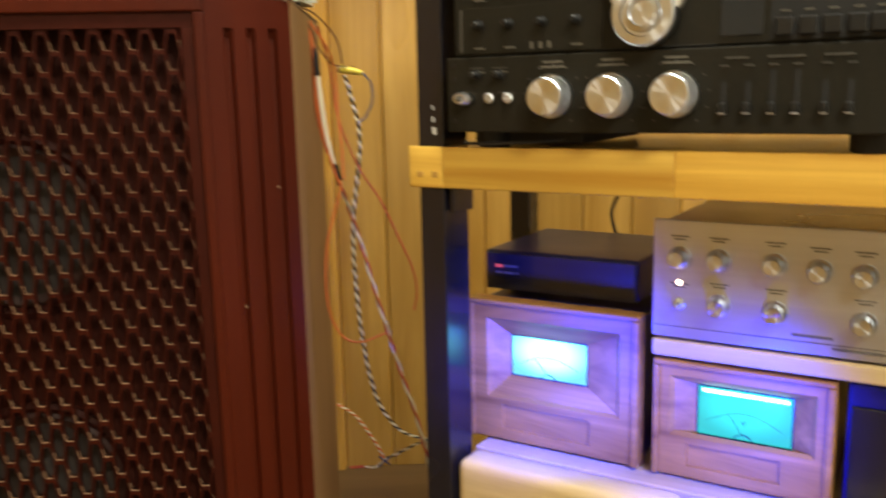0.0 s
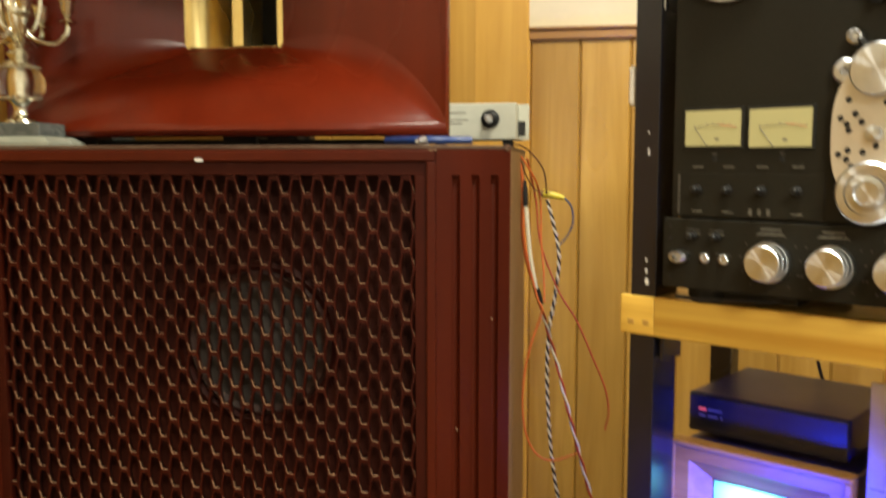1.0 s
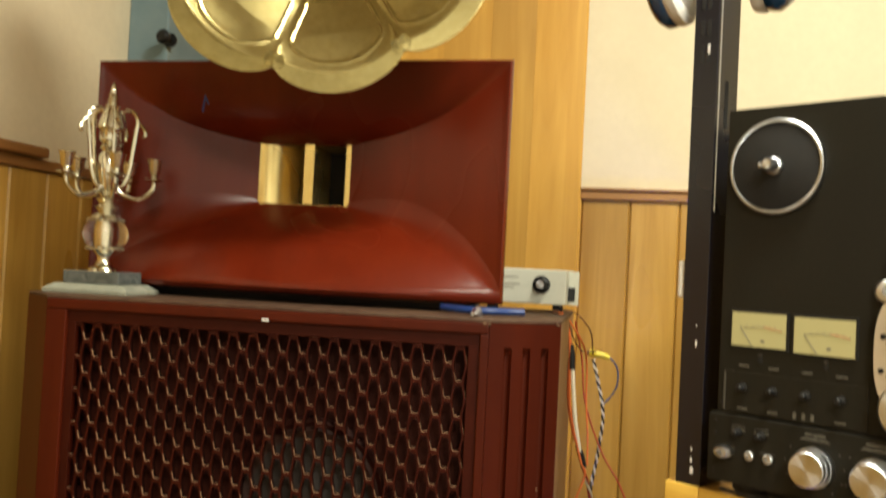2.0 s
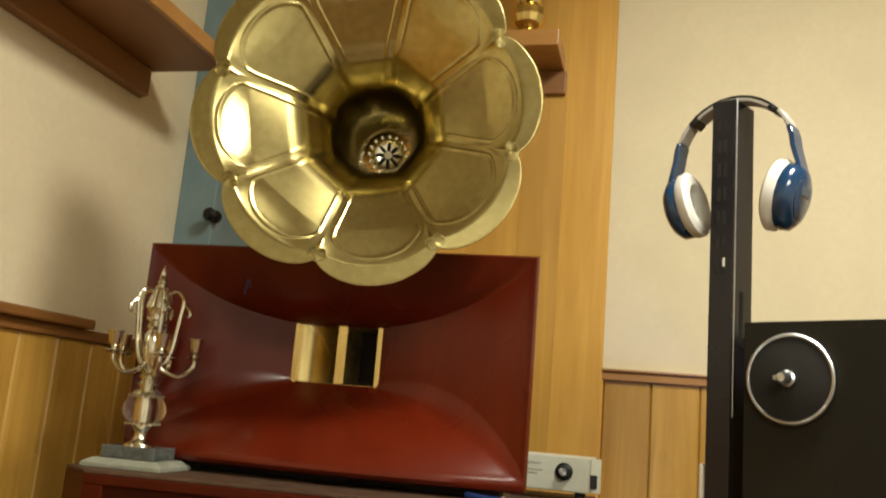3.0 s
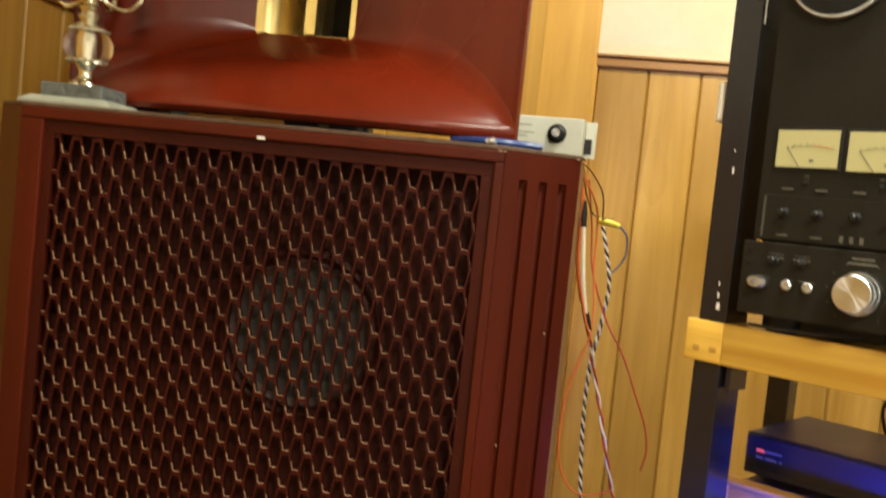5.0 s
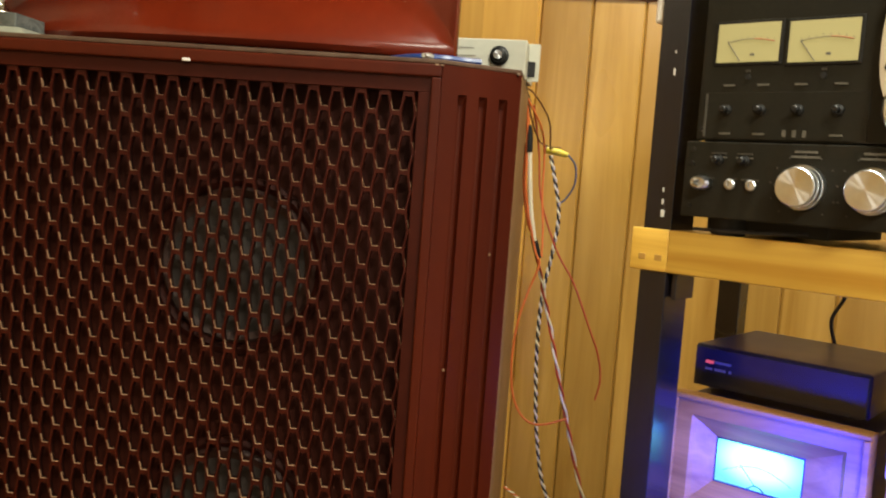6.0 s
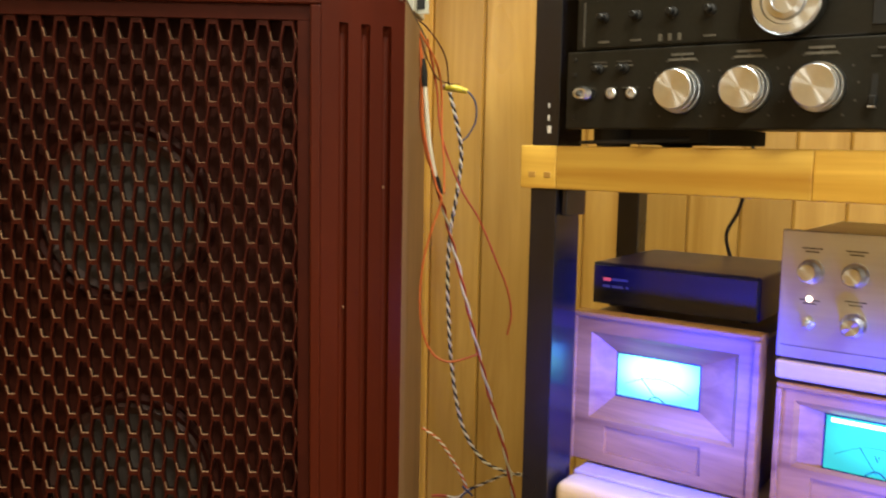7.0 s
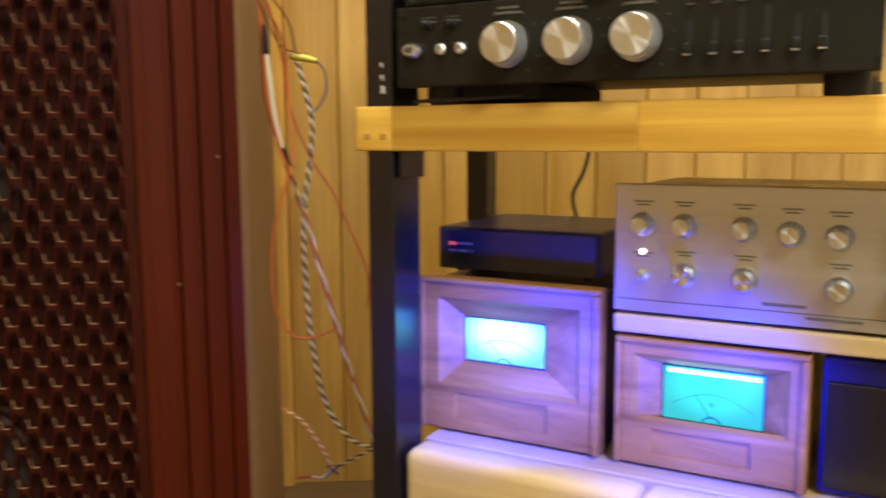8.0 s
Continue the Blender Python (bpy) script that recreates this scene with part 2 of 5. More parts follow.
def box(x0, x1, y0, y1, z0, z1, bevel=0.0, bm=None, seg=2):
    made = bm is None
    bm = bm or bmesh.new()
    g = bmesh.ops.create_cube(bm, size=1.0)
    for v in g["verts"]:
        v.co = ((x0 + x1) / 2 + v.co.x * (x1 - x0), (y0 + y1) / 2 + v.co.y * (y1 - y0), (z0 + z1) / 2 + v.co.z * (z1 - z0))
    if bevel:
        edges = list({e for v in g["verts"] for e in v.link_edges})
        bmesh.ops.bevel(bm, geom=edges, offset=bevel, segments=seg, affect="EDGES", profile=0.5)
    return bm


def lathe(profile, seg=32, bm=None, m=None, close=True):
    """Turns (radius, height) pairs about z."""
    bm = bm or bmesh.new()
    m = m or Matrix()
    rings = []
    for r, z in profile:
        if r < 1e-5:
            rings.append([bm.verts.new(m @ Vector((0, 0, z)))])
        else:
            rings.append([bm.verts.new(m @ Vector((r * math.cos(2 * math.pi * i / seg), r * math.sin(2 * math.pi * i / seg), z))) for i in range(seg)])
    for a, b in zip(rings, rings[1:]):
        for i in range(seg):
            j = (i + 1) % seg
            if len(a) == 1 and len(b) == 1:
                continue
            if len(a) == 1:
                bm.faces.new((a[0], b[i], b[j]))
            elif len(b) == 1:
                bm.faces.new((a[i], a[j], b[0]))
            else:
                bm.faces.new((a[i], a[j], b[j], b[i]))
    if close:
        for r in (rings[0], rings[-1]):
            if len(r) > 2:
                bm.faces.new(r)
    return bm


def smooth_path(points, n=6):
    """A rounded line through the points."""
    p = [Vector(q) for q in points]
    p = [2 * p[0] - p[1]] + p + [2 * p[-1] - p[-2]]
    out = []
    for i in range(1, len(p) - 2):
        a, b, c, d = p[i - 1:i + 3]
        for k in range(n):
            t = k / n
            out.append(0.5 * (2 * b + (c - a) * t + (2 * a - 5 * b + 4 * c - d) * t * t + (3 * b - a - 3 * c + d) * t ** 3))
    out.append(p[-2])
    return out


def tube(points, r, seg=8, bm=None, flat=1.0):
    """A round rod along the points; r is one radius or one for each point."""
    bm = bm or bmesh.new()
    pts = [Vector(q) for q in points]
    rings, side = [], None
    for i, p in enumerate(pts):
        d = (pts[min(i + 1, len(pts) - 1)] - pts[max(i - 1, 0)]).normalized()
        if side is None:
            side = d.cross(Vector((0, 0, 1)) if abs(d.z) < 0.9 else Vector((1, 0, 0))).normalized()
        side = (side - d * side.dot(d)).normalized()
        up = d.cross(side)
        rr = r[i] if isinstance(r, (list, tuple)) else r
        rings.append([bm.verts.new(p + rr * (math.cos(2 * math.pi * k / seg) * side + flat * math.sin(2 * math.pi * k / seg) * up)) for k in range(seg)])
    for a, b in zip(rings, rings[1:]):
        for k in range(seg):
            bm.faces.new((a[k], a[(k + 1) % seg], b[(k + 1) % seg], b[k]))
    bm.faces.new(rings[0][::-1])
    bm.faces.new(rings[-1])
    return bm


def prism(outline, z0, z1, bevel=0.0):
    """A plan outline carried up from z0 to z1."""
    bm = bmesh.new()
    lo = [bm.verts.new((x, y, z0)) for x, y in outline]
    hi = [bm.verts.new((x, y, z1)) for x, y in outline]
    n = len(outline)
    bm.faces.new(lo[::-1])
    bm.faces.new(hi)
    for i in range(n):
        bm.faces.new((lo[i], lo[(i + 1) % n], hi[(i + 1) % n], hi[i]))
    if bevel:
        bmesh.ops.bevel(bm, geom=list(bm.edges), offset=bevel, segments=2, affect="EDGES", profile=0.5)
    return bm


FACE = pose(0, 0, 0, 90, 0, 0)  # turns an upright axis to point at the viewer of a front panel


def knob(name, parent, u, v, z, profile, material, seg=32, label=""):
    """A turned knob that stands out of a front panel at v, towards -y."""
    bm = lathe(profile, seg)
    return part(name, bm, material, parent, label, True, pose(u, v, z, 90, 0, 0))


# ---- the room ----
WALL_Y, WALL_X = 2.02, -1.255
RAIL_Z = 1.208
wall_north = tagged(part("wall_north", box(-1.45, 2.2, WALL_Y, WALL_Y + 0.12, -0.02, 2.5), PLASTER), "cream plastered wall above pine panelling", "wall", kind="structure")
wall_west = tagged(part("wall_west", box(WALL_X - 0.12, WALL_X, -2.6, 2.02, -0.02, 2.5), PLASTER), "cream plastered wall above pine panelling", "wall", kind="structure")
# unseen east and south walls, made white so metal parts reflect neutrally
wall_east = tagged(part("wall_east", box(2.2, 2.32, -2.6, 2.14, -0.02, 2.5), WHITE_REFLECTOR), "unseen wall, white for neutral reflections", "wall", kind="structure")
wall_south = tagged(part("wall_south", box(-1.42, 2.32, -2.72, -2.6, -0.02, 2.5), WHITE_REFLECTOR), "unseen wall, white for neutral reflections", "wall", kind="structure")
floor = tagged(part("floor", box(-1.42, 2.32, -2.72, 2.14, -0.12, -0.0), FLOOR), "brown wooden floor", "floor", kind="structure")
ceiling = tagged(part("ceiling", box(-1.42, 2.32, -2.72, 2.14, 2.5, 2.6), CEIL), "plain pale ceiling", "ceiling", kind="structure")


def plank_mesh(w, h, material):
    """One tongue-and-groove board, front towards -y, with eased long edges."""
    bm = bmesh.new()
    e = 0.0035
    prof = [(0, 0.012), (0, 0.004), (e, 0.0), (w - 0.001 - e, 0.0), (w - 0.001, 0.004), (w - 0.001, 0.012)]
    lo = [bm.verts.new((x, y, 0)) for x, y in prof]
    hi = [bm.verts.new((x, y, h)) for x, y in prof]
    for i in range(len(prof) - 1):
        bm.faces.new((lo[i], lo[i + 1], hi[i + 1], hi[i]))
    bm.faces.new(hi)
    bm.faces.new(lo[::-1])
    mesh = bpy.data.meshes.new("plank")
    bmesh.ops.recalc_face_normals(bm, faces=bm.faces)
    bm.to_mesh(mesh)
    bm.free()
    mesh.materials.append(material)
    return mesh


rail = tagged(part("dado_rail", box(-0.272, 2.2, WALL_Y - 0.028, WALL_Y, RAIL_Z - 0.006, RAIL_Z, 0.002), PINE_RAIL), "brown pine dado rail with a stepped moulding", "trim", kind="structure")
part("moulding", box(-0.266, 2.2, WALL_Y - 0.022, WALL_Y, RAIL_Z - 0.026, RAIL_Z - 0.0065, 0.003), PINE_RAIL, rail)
rail_w = tagged(part("dado_rail", box(WALL_X, WALL_X + 0.022, -2.6, 1.80, RAIL_Z - 0.048, RAIL_Z - 0.026, 0.003), SHELF_X), "brown pine dado rail on the side wall", "trim", kind="structure")
part("ledge", box(WALL_X, WALL_X + 0.04, -2.6, 1.51, RAIL_Z - 0.0255, RAIL_Z - 0.006, 0.004), SHELF_X, rail_w)

# wide boards that run from floor to ceiling in the corner behind the loudspeaker
corner_boards = tagged(part("corner_boarding", box(-1.158, -0.262, WALL_Y - 0.012, WALL_Y, 0, 2.5), PINE_PLAIN), "wide yellow pine boards from floor to ceiling", "panelling", kind="structure")
trim = tagged(part("trim", box(-0.262, -0.246, WALL_Y - 0.026, WALL_Y, 0.0, RAIL_Z - 0.027, 0.002), PINE_PLAIN), "pale pine corner bead", "trim", kind="structure")

blue_post = tagged(part("blue_board", box(WALL_X, -1.158, 1.802, 2.005, 0, 2.5, 0.004), BLUE_PAINT), "blue-grey painted upright board in the corner", "trim", kind="structure")

# ---- loudspeaker cabinet ----
CAB_TOP, CAB_Y = 0.945, 1.28
CL, CR = -0.9965, -0.323
FX, FY = -0.225, 1.338  # back edge of the fluted side


def lattice(x0, x1, z0, z1, y0, thick, top):
    """A board pierced by staggered tall six-sided holes; front, lit lower edges and shaded hole walls have their own
    materials.
    """
    px, pz, a, b = 0.0153, 0.0497, 0.0047, 0.0107
    rim = 0.0029
    bm = bmesh.new()
    cols, rows = int((x1 - x0) / px) + 2, int((z1 - z0) / pz) + 2
    outer = [(-a, -pz / 2), (a, -pz / 2), (b, 0), (a, pz / 2), (-a, pz / 2), (-b, 0)]
    ha, hb, hz = a - 0.0004, b - 0.0021, pz / 2 - rim
    inner = [(-ha, -hz), (ha, -hz), (hb, 0), (ha, hz), (-ha, hz), (-hb, 0)]
    # the long sides swell a little
    def swell(poly, k):
        q = lambda p, r, s: ((p[0] + r[0]) / 2 + s * k, (p[1] + r[1]) / 2)
        A, B, C, D, E, F = poly
        return [A, B, q(B, C, 1), C, q(C, D, 1), D, E, q(E, F, -1), F, q(F, A, -1)]
    outer, inner = swell(outer, 0.0), swell(inner, 0.0005)
    n = len(outer)
    for i in range(cols):
        for j in range(-(i % 2), rows):
            cx = x0 + i * px
            cz = z1 - top - j * pz - (pz / 2 if i % 2 else 0)
            lim = z1 + 0.01 - cz  # the board ends behind the top rail
            o = [bm.verts.new((cx + p, y0, cz + min(q, lim))) for p, q in outer]
            f = [bm.verts.new((cx + p, y0, cz + min(q, lim - 0.0004))) for p, q in inner]
            e = [bm.verts.new((cx + p * 0.91, y0 + 0.0024, cz + min(q * 0.972, lim - 0.0004))) for p, q in inner]
            r = [bm.verts.new((cx + p * 0.91, y0 + thick, cz + min(q * 0.972, lim - 0.0004))) for p, q in inner]
            for k in range(n):
                l = (k + 1) % n
                bm.faces.new((o[k], o[l], f[l], f[k]))
                g = bm.faces.new((f[k], f[l], e[l], e[k]))
                # only the bottom and lower-left edges get the painted light
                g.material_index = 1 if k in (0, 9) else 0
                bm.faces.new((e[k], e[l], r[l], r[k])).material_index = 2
    return bm


def fluted_panel(p, q, z0, z1, flute_top, thick):
    """An upright panel from plan point p to q with three sunk flutes."""
    bm = bmesh.new()
    p, q = Vector((*p, 0)), Vector((*q, 0))
    along = (q - p)
    length = along.length
    along.normalize()
    back = Vector((-along.y, along.x, 0))
    prof = [(0.0, 0.0)]
    for c in (0.26, 0.52, 0.78):
        c *= length
        h, dep = 0.0062, 0.009
        for k in range(9):
            t = math.pi * k / 8
            prof.append((c - h * math.cos(t), dep * math.sin(t) ** 0.7))
    prof.append((length, 0.0))

    def row(z, k):
        return [bm.verts.new(p + along * s + back * (d * k) + Vector((0, 0, z))) for s, d in prof]
    levels = [(z0, 1), (flute_top - 0.012, 1), (flute_top - 0.005, 0.72), (flute_top - 0.0015, 0.38), (flute_top, 0.0), (z1, 0.0)]
    rows = [row(z, k) for z, k in levels]
    for a, b in zip(rows, rows[1:]):
        for i in range(len(prof) - 1):
            bm.faces.new((a[i], a[i + 1], b[i + 1], b[i]))
    # closed behind
    lo = [bm.verts.new(p + back * thick + Vector((0, 0, z0))), bm.verts.new(q + back * thick + Vector((0, 0, z0)))]
    hi = [bm.verts.new(p + back * thick + Vector((0, 0, z1))), bm.verts.new(q + back * thick + Vector((0, 0, z1)))]
    bm.faces.new((lo[0], lo[1], hi[1], hi[0]))
    bm.faces.new((*rows[-1], hi[1], hi[0]))
    bm.faces.new((*rows[0], lo[1], lo[0]))
    return bm


cab = thing("loudspeaker_cabinet", pose(-0.338, CAB_Y, 0, 0, 0, 4.5) @ pose(0.338, -CAB_Y, 0), "large red-brown wooden loudspeaker cabinet with a pierced lattice front", "loudspeaker")
OX0, OX1, OZ0, OZ1 = -0.950, -0.354, 0.10, 0.904  # lattice opening
FZ1, FX0, FX1 = 0.9225, -0.963, -0.338  # inner edge of the outer frame
part("frame_rail", box(CL, CR - 0.002, CAB_Y, CAB_Y + 0.022, FZ1, CAB_TOP - 0.006, 0.0025), RED_CAB, cab)
part("frame_rail", box(CL, CR - 0.002, CAB_Y, CAB_Y + 0.022, 0.02, OZ0 - 0.016, 0.0025), RED_CAB, cab)
part("frame_stile", box(CL, FX0, CAB_Y + 0.0004, CAB_Y + 0.022, OZ0 - 0.016, FZ1, 0.002), RED_CAB, cab)
part("frame_stile", box(FX1, CR - 0.002, CAB_Y + 0.0004, CAB_Y + 0.022, OZ0 - 0.016, FZ1, 0.002), RED_CAB, cab)
# plain margin of the grille board, set back behind the frame
for x0, x1, z0, z1 in ((FX0 - 0.002, FX1 + 0.002, OZ1, FZ1 + 0.002), (FX0 - 0.002, OX0, OZ0 - 0.016, OZ1), (OX1, FX1 + 0.002, OZ0 - 0.016, OZ1)):
    part("grille_margin", box(x0, x1, CAB_Y + 0.0060, CAB_Y + 0.018, z0, z1, 0.0008), RED_GRILLE, cab)
part("grille", lattice(-0.9627, OX1 + 0.008, OZ0 - 0.03, OZ1 + 0.01, CAB_Y + 0.008, 0.009, 0.0134), [RED_GRILLE, BARE_LIT_EDGE, GRILLE_WALL_SHADE], cab, "lattice grille, cut edges coloured pale only where light falls")
part("fluted_side", fluted_panel((CR - 0.0016, CAB_Y + 0.0012), (FX, FY), 0.02, CAB_TOP - 0.006, 0.904, 0.012), RED_CAB, cab, "fluted red-brown side panel")
part("bare_side", prism([(FX, FY + 0.001), (FX + 0.024, 1.74), (FX + 0.004, 1.74), (FX - 0.02, FY + 0.006)], 0.02, CAB_TOP - 0.006), TAN, cab, "unpainted wooden side panel")
part("chamfer", prism([(CL, CAB_Y + 0.002), (CL + 0.004, CAB_Y + 0.024), (CL - 0.058, CAB_Y + 0.066), (CL - 0.063, CAB_Y + 0.052)], 0.02, CAB_TOP - 0.006), RED_CAB, cab)
part("side_panel", prism([(CL - 0.063, CAB_Y + 0.054), (CL - 0.063, 1.74), (CL - 0.041, 1.74), (CL - 0.041, CAB_Y + 0.07)], 0.02, CAB_TOP - 0.006), RED_CAB, cab)
part("back_panel", box(CL - 0.040, FX - 0.012, 1.72, 1.74, 0.02, CAB_TOP - 0.006), TAN, cab)
part("bottom_panel", box(CL - 0.038, FX - 0.09, CAB_Y + 0.05, 1.72, 0.0, 0.02), TAN, cab)
part("top_panel", prism([(CL, CAB_Y + 0.001), (CR, CAB_Y + 0.001), (FX, FY), (FX + 0.024, 1.74), (CL - 0.063, 1.74), (CL - 0.063, CAB_Y + 0.052)], CAB_TOP - 0.006, CAB_TOP, 0.0015), DUSTY, cab, "dusty cabinet top")
part("baffle", box(CL + 0.005, CR - 0.005, CAB_Y + 0.044, CAB_Y + 0.06, 0.03, CAB_TOP - 0.01), BAFFLE, cab, "dark red-brown speaker baffle")
rng = random.Random(11)
for k in range(5):
    # nicks along the arris of the top
    at = rng.choice(((rng.uniform(-0.34, -0.325), CAB_Y - 0.0002, 0.9365), (FX - 0.006, FY - 0.005, 0.9375)))
    part("chip", box(at[0] - 0.001, at[0] + rng.uniform(0.001, 0.005), at[1] - 0.0006, at[1] + 0.002, at[2], at[2] + rng.uniform(0.001, 0.003), 0.0003), BARE_LIT_EDGE, cab, "bare chip in the edge")
for u, z in ((0.30, 0.548), (0.86, 0.70)):
    part("scuff", box(CR + u * 0.085 - 0.0012, CR + u * 0.085 + 0.0012, CAB_Y + u * 0.053 - 0.0010, CAB_Y + u * 0.053 + 0.001, z, z + 0.0035, 0.0004), BARE_LIT_EDGE, cab, "pale scuff in the stain")

def woofer(cx, cz):
    m = pose(cx, CAB_Y + 0.044, cz, 90, 0, 0)
    w = part("woofer", lathe([(0.120, 0), (0.120, 0.005), (0.113, 0.008), (0.107, 0.005), (0.105, 0.001), (0.105, 0.0)], 48), BAFFLE, cab, "dark woofer rim", True, m)
    part("surround", lathe([(0.106, 0.002), (0.101, 0.007), (0.094, 0.004), (0.090, 0.0025)], 48, close=False), CONE_EDGE, w, "", True)
    part("cone", lathe([(0.091, 0.0035), (0.072, 0.0015), (0.052, 0.0010), (0.038, 0.004), (0.026, 0.008), (0.0, 0.011)], 48, close=False), CONE, w, "grey paper cone", True)


woofer(-0.584, 0.662)
woofer(-0.584, 0.307)
fleck = bmesh.new()
box(-0.658, -0.647, CAB_Y - 0.0012, CAB_Y + 0.001, 0.9225, 0.9265, 0.001, fleck)
part("paint_chip", fleck, WHITE_PAD, cab, "small white chip in the paint")

# ---- wooden horn on the cabinet ----
HY, HX0, HX1, HZ0, HZ1 = 1.41, -1.054, -0.328, 0.960, 1.345
TX0, TX1, TZ0, TZ1, TY = -0.784, -0.630, 1.114, 1.219, 1.52


def horn_shell():
    """A flaring rectangular horn, inside and outside, with a rolled lower lip."""
    bm = bmesh.new()
    n, m = 30, 44
    inside, outside = [], []
    for i in range(n + 1):
        s = i / n
        y = TY + (HY - TY) * s
        fx = s ** 1.05
        x0, x1 = TX0 + (HX0 + 0.006 - TX0) * fx, TX1 + (HX1 - 0.006 - TX1) * fx
        zt = TZ1 + (HZ1 - 0.006 - TZ1) * (0.30 * s + 0.70 * s ** 3)
        inside.append((x0, x1, TZ0 + (HZ0 + 0.024 - TZ0) * (0.65 * s + 0.35 * s ** 5), zt, y))
        o = min(0.05, 0.006 + 0.10 * (1 - s))
        outside.append((x0 - 0.006, x1 + 0.006, inside[-1][2] - 0.012 - 0.008, zt + 0.006 + 0.3 * o, y + 0.0))

    def ring(x0, x1, z0, z1, y, belly, fillet=0.0):
        pts = []
        for k in range(m):
            t = k / m
            arch = 1 - (2 * t - 1) ** 2
            # the floor turns up into the side walls in a soft hollow
            ex = min(t, 1 - t) * (x1 - x0)
            up = fillet * (1 - math.sqrt(max(0.0, 1 - (1 - min(ex / fillet, 1)) ** 2))) if fillet > 1e-4 else 0.0
            pts.append((x0 + (x1 - x0) * t, y - belly * arch, z0 + up))
        for k in range(m):
            pts.append((x1, y, z0 + fillet + (z1 - z0 - fillet) * k / m))
        for k in range(m):
            pts.append((x1 + (x0 - x1) * k / m, y, z1))
        for k in range(m):
            pts.append((x0, y, z1 + (z0 + fillet - z1) * k / m))
        return [bm.verts.new(p) for p in pts]
    rings = [ring(*r, 0.050 * (i / n) ** 1.5, 0.045 * math.sin(math.pi * i / n) ** 0.8) for i, r in enumerate(inside)]
    x0, x1, z0, z1, y = inside[-1]
    # lip: rolls over to the outside
    rings.append(ring(x0 - 0.001, x1 + 0.001, z0 - 0.006, z1 + 0.002, y - 0.001, 0.053))
    rings.append(ring(x0 - 0.003, x1 + 0.003, z0 - 0.014, z1 + 0.004, y - 0.001, 0.054))
    rings.append(ring(x0 - 0.005, x1 + 0.005, z0 - 0.021, z1 + 0.006, y + 0.003, 0.052))
    rings.append(ring(x0 - 0.006, x1 + 0.006, z0 - 0.024, z1 + 0.006, y + 0.010, 0.046))
    for i in range(n, -1, -2):
        a = outside[i]
        rings.append(ring(a[0], a[1], a[2], a[3], a[4] + 0.012, 0.0))
    for a, b in zip(rings, rings[1:]):
        c = len(a)
        for k in range(c):
            bm.faces.new((a[k], a[(k + 1) % c], b[(k + 1) % c], b[k]))
    return bm


horn = thing("wooden_horn", pose(0, 0, 0), "glossy dark red wooden midrange horn on the cabinet top", "loudspeaker horn")
part("flare", horn_shell(), RED, horn, "glossy red lacquered flare", True)
throat = part("throat", box(TX0 - 0.012, TX0, TY - 0.004, TY + 0.14, TZ0 - 0.01, TZ1 + 0.01), GOLD, horn, "gold painted throat")
part("throat_wall", box(TX1, TX1 + 0.012, TY - 0.004, TY + 0.14, TZ0 - 0.01, TZ1 + 0.01), GOLD, throat)
part("throat_floor", box(TX0, TX1, TY - 0.002, TY + 0.14, TZ0 - 0.012, TZ0 - 0.001), GOLD, throat)
part("throat_roof", box(TX0, TX1, TY - 0.002, TY + 0.14, TZ1 + 0.001, TZ1 + 0.012), GOLD, throat)
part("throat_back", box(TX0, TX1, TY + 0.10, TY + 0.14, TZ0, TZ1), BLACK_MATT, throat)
vane = bmesh.new()
for c, w, dy in ((-0.695, 0.018, 0.0),):
    out = [(c - w / 2, TY - 0.012 + dy), (c + w / 2, TY - 0.012 + dy), (c + 0.003, TY + 0.09), (c - 0.003, TY + 0.09)]
    lo = [vane.verts.new((x, y, TZ0)) for x, y in out]
    hi = [vane.verts.new((x, y, TZ1)) for x, y in out]
    vane.faces.new(lo[::-1]), vane.faces.new(hi)
    for i in range(4):
        vane.faces.new((lo[i], lo[(i + 1) % 4], hi[(i + 1) % 4], hi[i]))
part("vane", vane, GOLD, horn, "gold painted dividing vane")
curved = bmesh.new()
rows = []
for k in range(11):
    t = k / 10
    rows.append([curved.verts.new((TX0 + 0.001 + 0.058 * t, TY - 0.006 + 0.075 * t ** 2.2, z)) for z in (TZ0, TZ1)])
for a, b in zip(rows, rows[1:]):
    curved.faces.new((a[0], b[0], b[1], a[1]))
part("deflector", curved, GOLD, horn, "curved gold deflector", True)
for x in (-0.93, -0.66, -0.40):
    part("foot", box(x - 0.028, x + 0.028, HY + 0.01, HY + 0.06, CAB_TOP, HZ0 + 0.012, 0.003), BLACK_MATT, horn, "black rubber pad")
# black block added to make the gap under the horn dark
part("gap_shade_block", box(-0.955, -0.415, 1.43, 1.62, CAB_TOP, HZ0 - 0.002, 0.004), BLACK_MATT, horn, "added black block as shade under the horn")
part("driver", lathe([(0.05, 0), (0.075, 0.03), (0.075, 0.12), (0.0, 0.12)], 32), BLACK_BOX_GLOW, horn, "black compression driver", True, pose(-0.698, TY + 0.14, 1.163, -90, 0, 0))
part("support", box(-0.76, -0.64, TY + 0.12, TY + 0.20, CAB_TOP, 1.09, 0.004), BLACK_MATT, horn)
tape = tube([(-0.835, 1.395, 1.268), (-0.845, 1.402, 1.282), (-0.85, 1.405, 1.256)], 0.0016, 6)
tagged(part("blue_wire_tie", tape, surface("blue_plastic", (0.01, 0.03, 0.16), (0.015, 0.04, 0.2), 0.4, bump=0)), "short blue wire tie stuck on the horn", "wire")

# ---- brass phonograph horn ----
GC = Vector((-0.605, 1.252, 1.548))
GM = look(GC, GC + Vector((-0.178, 1.0, 0.062)))  # local -z runs back to the throat
